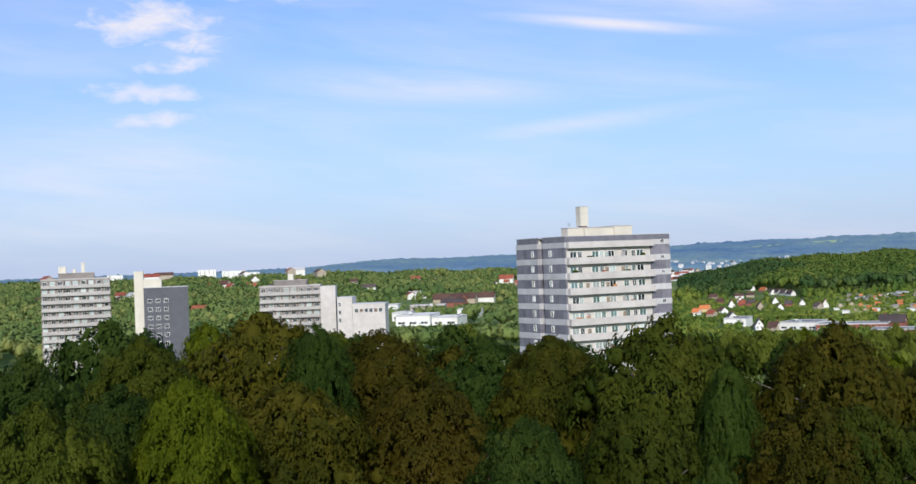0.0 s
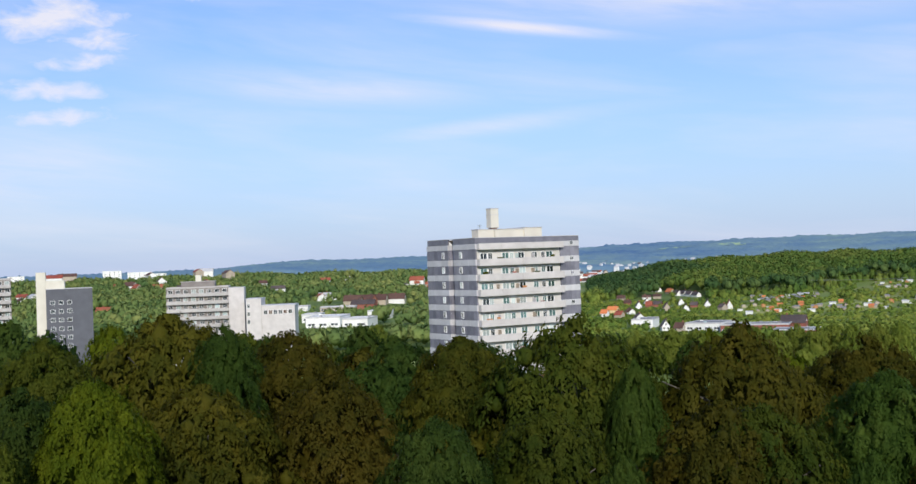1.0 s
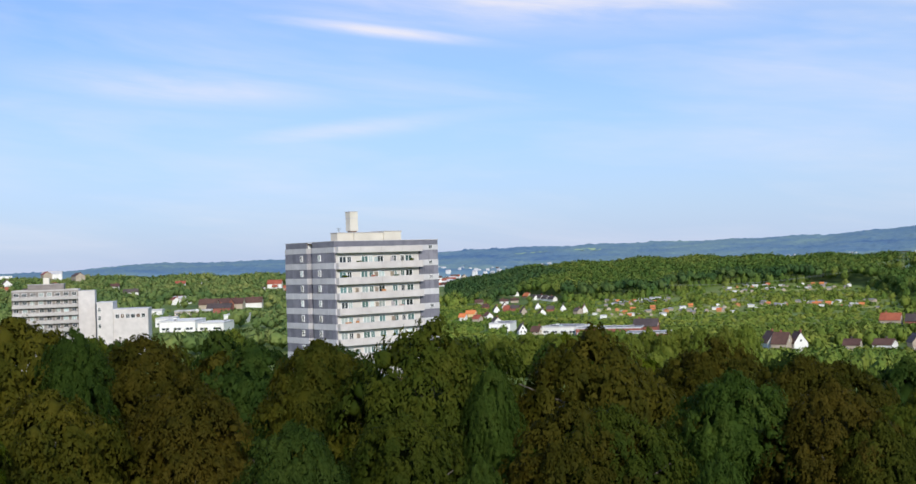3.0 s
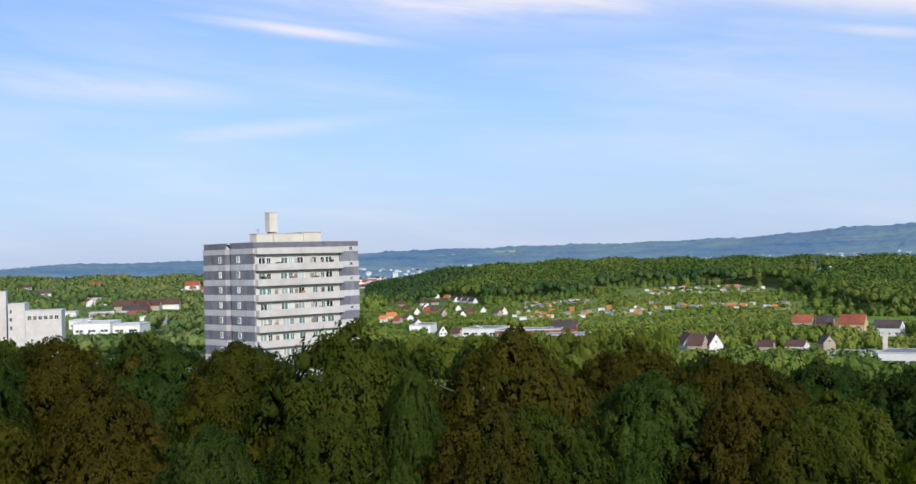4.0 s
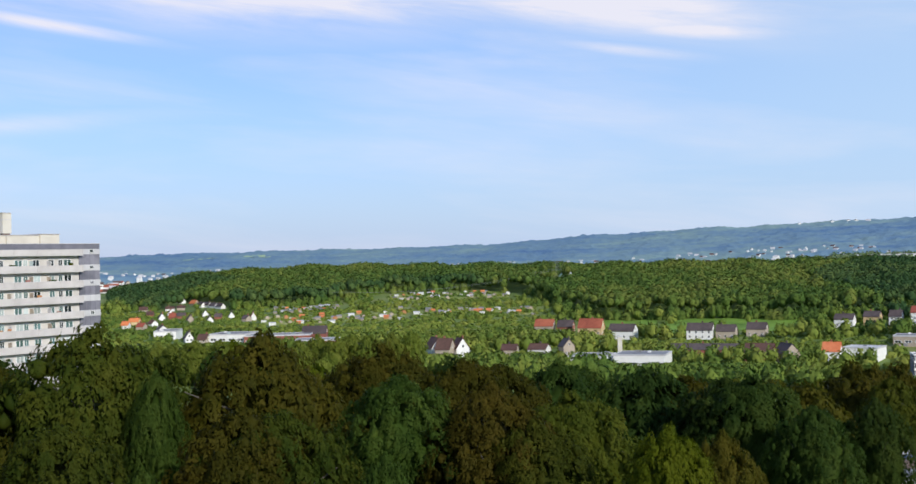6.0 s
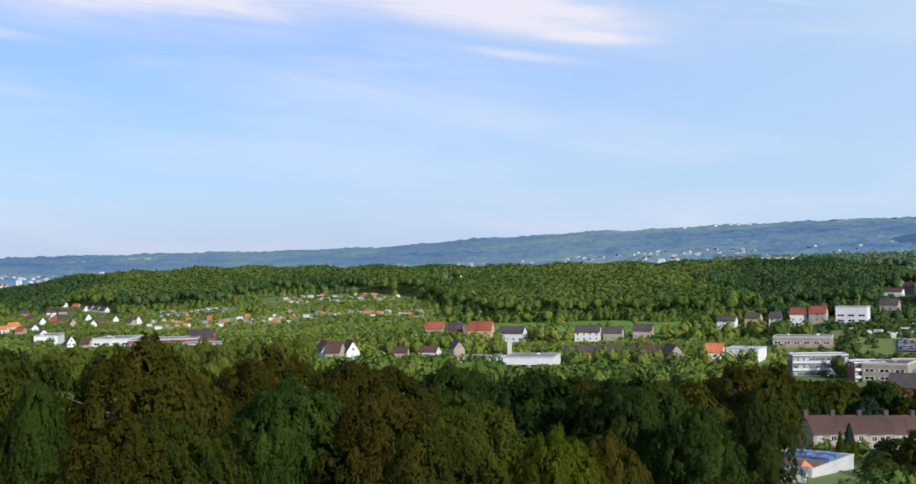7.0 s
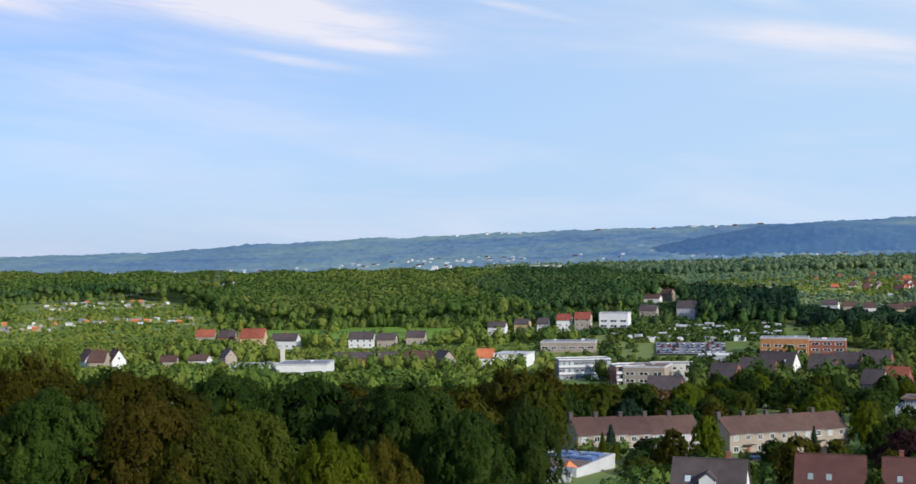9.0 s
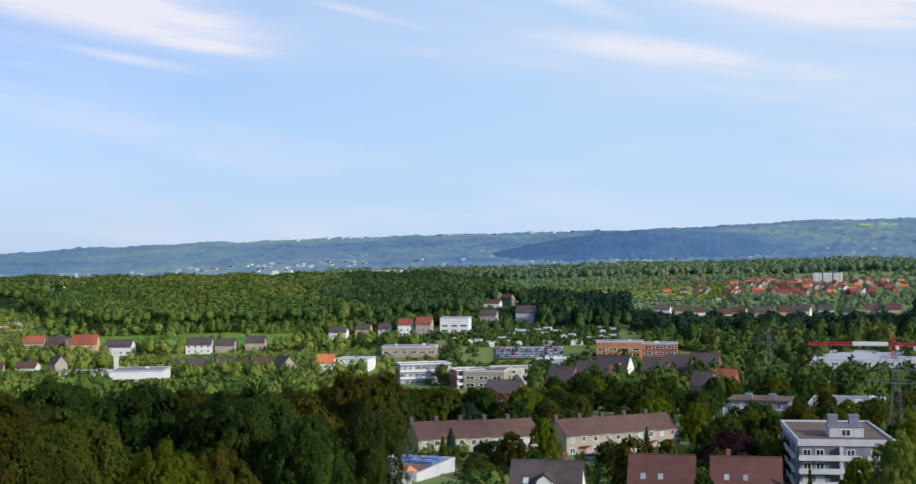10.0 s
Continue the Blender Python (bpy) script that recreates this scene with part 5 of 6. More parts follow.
for i in range(34):
    b, r = town.uniform(-22, 6), town.uniform(820, 1480)
    house(facing(b, r, town.choice((4, 25, 75))), town.uniform(8, 15), 8, town.uniform(3, 5), 2.6, town.choice((PLASTER, PLASTER, BEIGE)), town.choice((BROWNTILE, PALEBAND, DARKTILE, REDTILE)), label="pale house among the trees of the plain", group="houses among the trees", seed=i + 300, detail=0)
for i, (b, w, n) in enumerate(((-12.3, 26, 6), (-11.2, 34, 5), (-10.1, 20, 4), (-16.4, 22, 5))):
    slab_block(block_at(b, 1800, 4, 26.0), "white slab block on the wooded skyline", w, 12.0, n, PLASTER, PLASTER, pitch=2.9, balcony=False, seed=50 + i, every=6.0)
def far_houses(name, label, lots):
    """Small gabled houses too far off to tell apart, joined: lots are pose, width, depth, height, rise, wall, roof."""
    mats, verts, faces, which = [], [], [], []
    for m, w, d, h, rise, wall, roof in lots:
        for k in (wall, roof):
            if k not in mats:
                mats.append(k)
        for x in (-w / 2, w / 2):
            for y, z in ((-d / 2, -6), (d / 2, -6), (d / 2, h), (0, h + rise), (-d / 2, h), (-d / 2 - 0.4, h - 0.2), (0, h + rise + 0.25), (d / 2 + 0.4, h - 0.2)):
                verts.append((m @ Vector((x * (1.06 if len(verts) % 8 > 4 else 1.0), y, z)))[:])
        b = len(verts) - 16
        for f, k in (((0, 4, 3, 2, 1), wall), ((8, 9, 10, 11, 12), wall), ((0, 8, 12, 4), wall), ((1, 2, 10, 9), wall), ((5, 13, 14, 6), roof), ((6, 14, 15, 7), roof)):
            faces.append([b + q for q in f])
            which.append(mats.index(k))
    me = bpy.data.meshes.new(name)
    me.from_pydata(verts, [], faces)
    for k in mats:
        me.materials.append(k)
    me.polygons.foreach_set("material_index", np.array(which, dtype=np.int32))
    tagged(new(name, me), label, "houses", kind="stuff")


lots = []
for i in range(230):
    b, r = town.choice((town.uniform(24, 34), town.uniform(37, 46), town.uniform(9, 17), town.uniform(30, 70))), town.uniform(2420, 2760)
    lots.append((facing(b, r, town.choice((5, 80, 30)), 7.0), town.uniform(6, 10), 6, 4, 2.6, PLASTER, town.choice((BROWNTILE, PALEBAND, PALEBAND))))
far_houses("hillside_houses", "white houses at the foot of the far hills", lots)
valley_town = random.Random(14)
lots = []
for i in range(110):
    b, r = valley_town.uniform(7.6, 13.2), valley_town.uniform(1680, 2430)
    lots.append((facing(b, r, valley_town.choice((5, 80, 30))), valley_town.uniform(9, 17), 9, valley_town.uniform(5, 8), 4, valley_town.choice((PLASTER, PLASTER, BEIGE)), valley_town.choice((DARKTILE, BROWNTILE, PALEBAND, REDTILE))))
far_houses("far_valley_town", "pale houses of the town in the far valley", lots)
for i in range(12):
    b = town.uniform(40, 58)
    house(facing(b, 3660, town.choice((5, 80)), 5.0), town.uniform(9, 20), 10, 6, 4, PLASTER if i % 4 else OCHRE, town.choice((BROWNTILE, PALEBAND)), label="pale house on the crest of the far hills", group="houses on the crest", seed=i, detail=0)
hall(facing(46.6, 2440, 6, 5.0), 110, 60, 9, PLASTER, PALEBAND, label="long white hall beyond the ridge", seed=5)

# bright meadow strips and garden plots below the ridge: laid a little above the ground
def field(name, label, b0, b1, r0, r1, mat, lift=0.35, n=14, round_ends=False, wave=6.0):
    bs = np.linspace(b0, b1, n)
    v, q = [], []
    for i, b in enumerate(bs):
        half = (r1 - r0) / 2 * (math.sqrt(max(0.02, 1 - (2 * i / (n - 1) - 1) ** 2)) * (1 + 0.25 * math.sin(i * 2.1)) if round_ends else 1)
        for r in np.linspace((r0 + r1) / 2 - half, (r0 + r1) / 2 + half, 6):
            p = spot(float(b), float(r + wave * math.sin(b * 3)), lift)
            v.append(p[:])
    for i in range(n - 1):
        for j in range(5):
            q.append((i * 6 + j, (i + 1) * 6 + j, (i + 1) * 6 + j + 1, i * 6 + j + 1))
    me = raw(name, np.array(v), np.array(q), np.zeros((0, 3)), mat)
    tagged(new(name, me), label, "meadow", kind="structure")


field("meadow", "bright green mown meadow below the wooded ridge", 33.0, 36.2, 775, 846, MEADOW)
field("meadow", "bright green mown meadow below the wooded ridge", 36.6, 43.0, 752, 838, MEADOW)
field("meadow", "bright green mown meadow below the wooded ridge", 43.2, 47.6, 775, 800, MEADOW)
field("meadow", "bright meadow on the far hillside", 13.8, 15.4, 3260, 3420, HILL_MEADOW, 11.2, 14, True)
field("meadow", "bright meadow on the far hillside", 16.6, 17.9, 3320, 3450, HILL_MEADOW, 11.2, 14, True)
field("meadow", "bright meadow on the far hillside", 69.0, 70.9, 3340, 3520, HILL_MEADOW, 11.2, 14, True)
PLOTS = ((17.4, 24.2, 862, 965), (23.4, 29.2, 1078, 1152), (24.6, 30.4, 900, 965), (18.0, 21.0, 1010, 1062))
for b0, b1, r0, r1 in PLOTS:
    field("allotment_ground", "sunlit allotment plots of beds and grass below the ridge", b0, b1, r0, r1, ALLOTMENT, 0.35, 24)
field("allotment_ground", "garden plots before the red-roofed town", 54.5, 61.5, 1250, 1750, ALLOTMENT, 1.5, 28)
field("yard", "asphalt car park by the offices", 52.2, 55.4, 652, 692, PAVING, 0.9, 24, wave=0.0)
field("road", "grey access road before the row houses", 53.2, 61.2, 278, 287, ASPHALT, 0.25, 24)


def garden_plots():
    """Allotments: hedges and beds as one mass, and small garden sheds that can be counted."""
    g = np.random.default_rng(9)
    shed = thing("garden_shed", facing(24, 1000), "small wooden garden shed with grey felt roof", "shed", "garden sheds")
    part("wall", gable_wall(3.6, 2.8, 2.0, 0.7), BEIGE, shed)
    part("roof", gable_roof(3.6, 2.8, 2.0, 0.7, 0.3, 0.1), GREYROOF, shed)
    red = thing("garden_shed", facing(22, 960), "small brown garden shed with orange roof", "shed", "garden sheds")
    part("wall", gable_wall(3.6, 2.8, 2.0, 0.9), RUST, red)
    part("roof", gable_roof(3.6, 2.8, 2.0, 0.9, 0.3, 0.1), ORANGE, red)
    pale = thing("garden_shed", facing(52.5, 720), "small garden shed with white roof among shade-darkened hedges", "shed", "garden sheds")
    part("wall", gable_wall(4.6, 3.0, 2.0, 0.5), PLASTER, pale)
    part("roof", gable_roof(4.6, 3.0, 2.0, 0.5, 0.3, 0.1), PALEBAND, pale)
    hedge = []
    for b0, b1, r0, r1, many in tuple((*p, 38) for p in PLOTS) + ((50.0, 58.0, 697, 762, 44), (54.5, 64.0, 1250, 1900, 80)):
        for _ in range(many):
            b, r = g.uniform(b0, b1), g.uniform(r0, r1)
            if r < np.interp(b, (17, 20, 23, 27, 30, 32, 50, 62), (1080, 1070, 1165, 1165, 1085, 940, 1800, 1800)):
                k = copy_thing(pale if r0 == 697 or g.random() < 0.3 else shed if g.random() < 0.72 else red, facing(b, r, g.choice((8, 14, 84))))
                k.scale = (g.uniform(0.7, 1.1),) * 3
        for _ in range(many * (14 if r0 < 700 else 3 if r0 < 1100 else 16)):
            b, r = g.uniform(b0, b1), g.uniform(r0, r1)
            hedge.append((b, r))
    return hedge


HEDGES = garden_plots()


def lattice(bm, foot_half, top_half, z0, z1, panels, thick):
    """Four legs with crossed braces, tapering upwards."""
    corners = ((-1, -1), (1, -1), (1, 1), (-1, 1))

    def at(i, z):
        k = foot_half + (top_half - foot_half) * (z - z0) / (z1 - z0)
        return corners[i % 4][0] * k, corners[i % 4][1] * k, z

    for i in range(4):
        rod(bm, at(i, z0), at(i, z1), thick, thick * 0.7, 4)
        for k in range(panels):
            za, zb = z0 + (z1 - z0) * k / panels, z0 + (z1 - z0) * (k + 1) / panels
            rod(bm, at(i, za), at(i + 1, zb), thick * 0.5, None, 4)
            rod(bm, at(i + 1, za), at(i, zb), thick * 0.5, None, 4)
    return bm


def pylon(m, tall, arm, label):
    t = thing("pylon", m, label, "electricity pylon", "pylons")
    part("mast", lattice(bmesh.new(), tall * 0.075, tall * 0.016, -1, tall, 7, 0.05), STEEL, t)
    for k, (z, a) in enumerate(((0.66, 1.0), (0.80, 0.8), (0.93, 0.55))):
        bm = bmesh.new()
        for s in (-1, 1):
            for y in (-0.5, 0.5):
                rod(bm, (0, y, tall * z), (s * arm * a, 0, tall * z + 0.3), 0.08, 0.06, 4)
            rod(bm, (0, 0, tall * z + 1.4), (s * arm * a, 0, tall * z + 0.3), 0.1, 0.06, 4)
            for u in (0.55, 0.97):
                rod(bm, (s * arm * a * u, 0, tall * z + 0.2), (s * arm * a * u, 0, tall * z - 1.2), 0.09, None, 5)
        part("cross_arm", bm, STEEL, t)
    return t


pylon(facing(64.97, 600, 14), 24.5, 9.0, "slim steel lattice pylon among the valley trees")
pylon(facing(70.5, 370, 14), 27.0, 8.0, "slim steel lattice pylon above the gardens")
pylon(facing(31.5, 1180, 50), 24.0, 8.0, "distant steel lattice pylon on the ridge")


def wire_line(a, c, sag, name="power_line"):
    bm = bmesh.new()
    a, c = Vector(a), Vector(c)
    last = a
    for i in range(1, 15):
        u = i / 14
        p = a.lerp(c, u) - Vector((0, 0, sag * 4 * u * (1 - u)))
        rod(bm, last, p, 0.06, None, 4)
        last = p
    t = part(name, bm, STEEL)
    tagged(t, "thin power line slung between the pylons", "power line", "power lines")


pa, pb = spot(31.5, 1180), spot(21.0, 1010)
for s in (-5, 5):
    wire_line((pa.x + s, pa.y, pa.z + 17), (pb.x + s, pb.y, pb.z + 16), 7)


def make_crane():
    t = thing("tower_crane", facing(70.42, 618, 0), "red tower crane with long jib over the yard", "crane")
    part("mast", lattice(bmesh.new(), 1.0, 0.9, -1, 18.0, 9, 0.22), CRANE_RED, t)
    jib = bmesh.new()
    for y in (-0.6, 0.6):
        rod(jib, (-40, y, 12.6), (13, y, 12.6), 0.24, None, 4)
    rod(jib, (-40, 0, 13.9), (13, 0, 13.9), 0.24, None, 4)
    for i in range(26):
        x = -40 + i * 2
        rod(jib, (x, -0.6, 12.6), (x + 1, 0, 13.9), 0.12, None, 4)
        rod(jib, (x + 1, 0, 13.9), (x + 2, 0.6, 12.6), 0.12, None, 4)
    part("jib", jib, CRANE_RED, t)
    part("jib_panel", box(-19, -2.5, -0.8, 0.8, 12.4, 14.4, 0.05), PLASTER, t, "white sign panel on the jib")
    part("counterweight", box(9, 12.5, -1, 1, 10.4, 12.4, 0.05), BAND, t)
    part("cab", box(0.9, 2.6, -1, 1, 10.6, 12.6, 0.08), PLASTER, t)


make_crane()

# tall pale chimney between the works halls
mast_chimney = thing("chimney", facing(34.43, 600), "tall pale square works chimney", "chimney")
part("shaft", boxes(((-1.15, 1.15, -1.15, 1.15, -2, 12.2),), 0.1), CREAM, mast_chimney)
part("cap", boxes(((-1.3, 1.3, -1.3, 1.3, 12.2, 12.7),), 0.05), PALEBAND, mast_chimney)


def car_parts(paint):
    t = thing("car", Matrix(), "parked car with glossy paint and dark windows", "car", "parked cars")
    bm = box(-2.1, 2.1, -0.85, 0.85, 0.28, 0.85, 0.16)
    part("body", bm, paint, t)
    cab = box(-1.3, 1.0, -0.75, 0.75, 0.85, 1.42, 0.0)
    for v in cab.verts:
        if v.co.z > 1.0:
            v.co.x *= 0.72
            v.co.y *= 0.86
    part("cabin", cab, GLASS, t)
    for x in (-1.3, 1.3):
        for y in (-0.8, 0.8):
            w = bmesh.new()
            bmesh.ops.create_cone(w, cap_ends=True, segments=12, radius1=0.32, radius2=0.32, depth=0.22, matrix=Matrix.Translation((x, y, 0.32)) @ Matrix.Rotation(radians(90), 4, "X"))
            part("wheel", w, ASPHALT, t)
    return t


PAINTS = [material("car_paint_" + n, (c, tuple(v * 1.15 for v in c)), scale=0.4, rough=0.25) for n, c in (("white", (0.7, 0.7, 0.7)), ("blue", (0.10, 0.18, 0.38)), ("silver", (0.42, 0.44, 0.46)), ("dark", (0.04, 0.04, 0.05)), ("red", (0.35, 0.04, 0.04)))]
park = random.Random(3)
models = [car_parts(p) for p in PAINTS]
spots = [(54.3, 283, 20), (56.6, 284, 16), (57.2, 285, 20), (59.0, 287, 15), (52.6, 283, 70)]
for i in range(56):
    if park.random() < 0.7:
        spots.append((52.3 + 0.23 * (i % 14) + park.uniform(-0.05, 0.05), 656 + 9.5 * (i // 14) + park.uniform(-1.5, 1.5), park.choice((84, 96, 88))))
for k, (b, r, off) in enumerate(spots):
    m = facing(b, r, off, 0.36 if r < 400 else 0.95)
    if k < 5:
        models[k].matrix_basis = m
    else:
        copy_thing(models[park.choice((0, 0, 1, 2, 2, 3, 4))], m)

# ---------------------------------------------------------------- woods, seen from afar
KEEP = [(o.matrix_basis.translation.x, o.matrix_basis.translation.y, o["category"]) for o in scene.objects if not o.parent and "category" in o and o["category"] not in ("tree", "houses") and o.name != "ground"]
KEEP_B = np.array([math.degrees(math.atan2(x, y)) for x, y, c in KEEP])
KEEP_R = np.array([math.hypot(x, y) for x, y, c in KEEP])
KEEP_W = np.array([7.0 if c == "house" else 14.0 for x, y, c in KEEP])
KEEP_C = np.array([4.0 if c == "house" and 790 < math.hypot(x, y) < 1110 and 51.5 < math.degrees(math.atan2(x, y)) < 55.6 else 2.6 if c == "office building" else 0.35 if c == "house" and 400 < math.hypot(x, y) < 610 else 1.0 for x, y, c in KEEP])


def free(b, r, clear, own=3.0):
    """Whether a tree at (b, r) stands clear of the buildings and of the camera's sight lines to them."""
    side = np.abs(np.radians(KEEP_B - b)) * r
    before = KEEP_R - r
    return not np.any((side < KEEP_W + own) & (before > -KEEP_W - own) & (before < np.maximum(clear * KEEP_C * KEEP_R / 700, KEEP_W + own)))


START = ((8, 11, 14, 17, 20, 23, 27, 30, 32, 34, 38, 44, 48, 53, 56, 62, 75), (1500, 1120, 1100, 1090, 1080, 1180, 1180, 1100, 950, 850, 842, 805, 805, 790, 765, 725, 722))
END = ((8, 11, 48, 53, 56, 75), (1500, 1600, 1330, 1090, 960, 930))


def far_crown(g, cards, size):
    d = g.normal(0, 1, (cards, 3))
    d[:, 2] = np.abs(d[:, 2]) * 0.9 - 0.15
    d /= np.linalg.norm(d, axis=1)[:, None]
    lump = 1 + 0.22 * np.sin(d[:, :1] * 5 + g.uniform(0, 6)) * np.cos(d[:, 1:2] * 5 + g.uniform(0, 6))
    v, q = sprays(d * np.array([0.9, 0.9, 0.95]) * lump, d, size, 0.15, g, 0.3)
    hv, hf = ball(1)
    hv = hv * 0.74 * g.uniform(0.82, 1.14, (len(hv), 1))
    return np.vstack([v, hv]), np.vstack([q, np.array(hf) + len(v)]), np.vstack([np.repeat(d + np.array([0, 0, 0.2]) + g.normal(0, 0.12, d.shape), 3, axis=0), hv])


def wood(name, label, spots, mat, cards, size, seed, slope=1.25):
    """Many crowns in one mesh: spots are x, y, z of the foot, height, half width."""
    g = np.random.default_rng(seed)
    forms = [far_crown(g, cards, size) for _ in range(6)]
    verts, tris, tone, lie, base = [], [], [], [], 0
    for x, y, z, tall, half in spots:
        v, t, n = forms[int(g.integers(6))]
        a = g.uniform(0, 6.28)
        c, s = math.cos(a), math.sin(a)
        deep = min(tall * 0.86, half * slope)
        w = np.stack([(v[:, 0] * c - v[:, 1] * s) * half + x, (v[:, 0] * s + v[:, 1] * c) * half + y, v[:, 2] * deep + z + tall - deep], 1)
        verts.append(w)
        lie.append(np.stack([n[:, 0] * c - n[:, 1] * s, n[:, 0] * s + n[:, 1] * c, n[:, 2]], 1))
        tris.append(t + base)
        tone.append(np.full(len(w), g.uniform(0, 1)))
        base += len(w)
    if not verts:
        return
    me = raw(name, np.vstack(verts), np.zeros((0, 4)), np.vstack(tris), mat, tone=np.concatenate(tone), lie=np.vstack(lie))
    tagged(new(name, me), label, "woodland", kind="stuff")


def scatter(g, b0, b1, r0, r1, gap):
    """Jittered places over a sector, about gap metres apart."""
    out = []
    r = r0
    while r < r1:
        step = math.degrees(gap / r)
        b = b0 + g.uniform(0, step)
        while b < b1:
            out.append((b + g.normal(0, 0.25) * step, r + g.normal(0, 0.25) * gap))
            b += step
        r += gap * 0.9
    return out


def foot(b, r):
    p = spot(b, r)
    return p.x, p.y, p.z


# tops of trees between the houses are capped below the camera's sight lines: bearings, distance, slope below level
OPEN_VIEWS = ((-4.2, 2.4, 660, 2.9), (-4.2, 2.4, 900, 1.95), (8, 17, 700, 3.6), (8, 17, 940, 2.95), (8, 17, 1060, 2.35), (17, 34, 600, 4.4), (17, 34, 850, 3.35),
              (34, 47, 560, 5.0), (34, 47, 700, 4.1), (47, 54, 520, 5.7), (47, 54, 640, 4.6))


def crest(b, r, tall, z):
    for b0, b1, far, slope in OPEN_VIEWS:
        if b0 < b < b1 and r < far:
            return max(2.2, min(tall, 40 - r * math.tan(radians(slope)) - z))
    return tall


g = np.random.default_rng(3)
ridge = [(*foot(b, r), (15.5 + 1.6 * math.sin(b * 2.3 + r * 0.013) + g.normal(0, 0.9)) * min(1.0, 0.45 + 0.55 * (b - 10.5) / 4.0), g.uniform(3.2, 5.2)) for b, r in scatter(g, 10.5, 56, 770, 1600, 8.2)
         if np.interp(b, *START) < r < np.interp(b, *END) and free(b, r, 25)]
# Trees given the shade-darkened colour: both ridge ends and part of the front edge.
def shade_toned(v):
    b, r = math.degrees(math.atan2(v[0], v[1])), math.hypot(v[0], v[1])
    return b > 45.5 + 2.0 * math.sin(r * 0.011) or b < 15.0 + 1.5 * math.sin(r * 0.02) or (r < np.interp(b, *START) + 26 and 12 < b < 28)


wood("ridge_wood", "dense mixed wood covering the long ridge", [v for v in ridge if not shade_toned(v)], WOOD_FAR, 40, 0.46, 31)
wood("ridge_stand", "trees at the ends of the ridge, shade put into their colour", [v for v in ridge if shade_toned(v)], WOOD_SHADE, 40, 0.46, 43)
skirt = [(*foot(b, np.interp(b, *START) + g.uniform(-5, 6)), g.uniform(6, 12), g.uniform(3.2, 5.0)) for b in np.arange(10.8, 56, 0.28)]
wood("wood_edge", "leafy edge of the ridge wood above the gardens", [v for v in skirt if free(math.degrees(math.atan2(v[0], v[1])), math.hypot(v[0], v[1]), 20)], WOOD_FAR, 58, 0.42, 42, 1.9)
hump = []
for b, r in scatter(g, 54, 75, 715, 960, 9.4):
    if np.interp(b, *START) < r < np.interp(b, *END) and free(b, r, 12):
        x, y, z = foot(b, r)
        tall = g.uniform(13, 19)
        if 58.5 < b < 71.5:
            tall = max(4.0, min(tall, 40 - r * math.tan(radians(2.5 + 0.14 * math.sin(b * 5))) - z))
        hump.append((x, y, z, tall, min(g.uniform(4.2, 6.4), tall * 0.7)))
wood("dark_wood", "wood below the red-roofed town, cloud shade in its dark colour", hump, WOOD_DEEP_SHADE, 66, 0.42, 32, 1.6)


def open_land(b, r):
    """Gardens, meadows and yards: few or no trees."""
    if any(b0 < b < b1 and r0 - 10 < r < r1 for b0, b1, r0, r1 in PLOTS):
        return 0.95
    if 17 < b < 31.5 and 800 < r < np.interp(b, *START):
        return 0.3
    if 32 < b < 43 and 735 < r < 850:
        return 0.96
    if 49.5 < b < 58 and 600 < r < 765:
        return 0.97 if 51.9 < b < 55.7 and 640 < r < 697 else 0.3 if r < 695 else 0.7
    if 11 < b < 17 and 900 < r < 1100:
        return 0.6
    if -3.6 < b < 1.8 and 600 < r < 1000:
        return 0.55
    return 0.12 if r < 1100 else 0.25


valley, slope_trees = [], []
for b, r in scatter(g, 8, 54, 440, 1150, 8.6):
    if r < np.interp(b, *START) and g.random() > open_land(b, r) and free(b, r, 32):
        low = 0.55 if (b > 49.5 and r > 640) or (17 < b < 31.5 and r > 840) else 1.0
        x, y, z = foot(b, r)
        tall = crest(b, r, g.uniform(6, 13) * low, z)
        valley.append((x, y, z, tall * 0.85, min(g.uniform(2.4, 4.6) * (0.5 + 0.5 * low), tall * 0.7)))
for b, r in scatter(g, 54, 75, 480, 722, 10.0):
    if g.random() > open_land(b, r) and free(b, r, 34):
        valley.append((*foot(b, r), g.uniform(6, 12), g.uniform(3.4, 5.6)))
for b, r in scatter(g, 45.5, 58.5, 728, 790, 7.0):
    x, y, z = foot(b, r)
    near = [kr for kb, kr in zip(KEEP_B, KEEP_R) if abs(kb - b) < 0.8 and -6 < kr - r < 120]
    if g.random() < 0.72 and (r > 764 or b < 50) and not any(abs(kr - r) < 9 for kr in near):
        slope_trees.append((x, y, z, g.uniform(3.6, 6.0) if near else g.uniform(8, 13), g.uniform(2.4, 4.0)))
for b, r in scatter(g, 50.8, 56.0, 788, 905, 5.5):
    if g.random() < 0.8 and not any(abs(kb - b) < 0.75 and abs(kr - r) < 8 for kb, kr in zip(KEEP_B, KEEP_R)):
        slope_trees.append((*foot(b, r), g.uniform(2.2, 4.0), g.uniform(1.8, 3.2)))
wood("slope_trees", "trees before the houses on the slope, in shade-darkened green", slope_trees, WOOD_SHADE, 60, 0.44, 45, 1.7)
west = [v for v in valley if math.atan2(v[0], v[1]) < radians(48.5)]
east = [v for v in valley if math.atan2(v[0], v[1]) >= radians(48.5)]
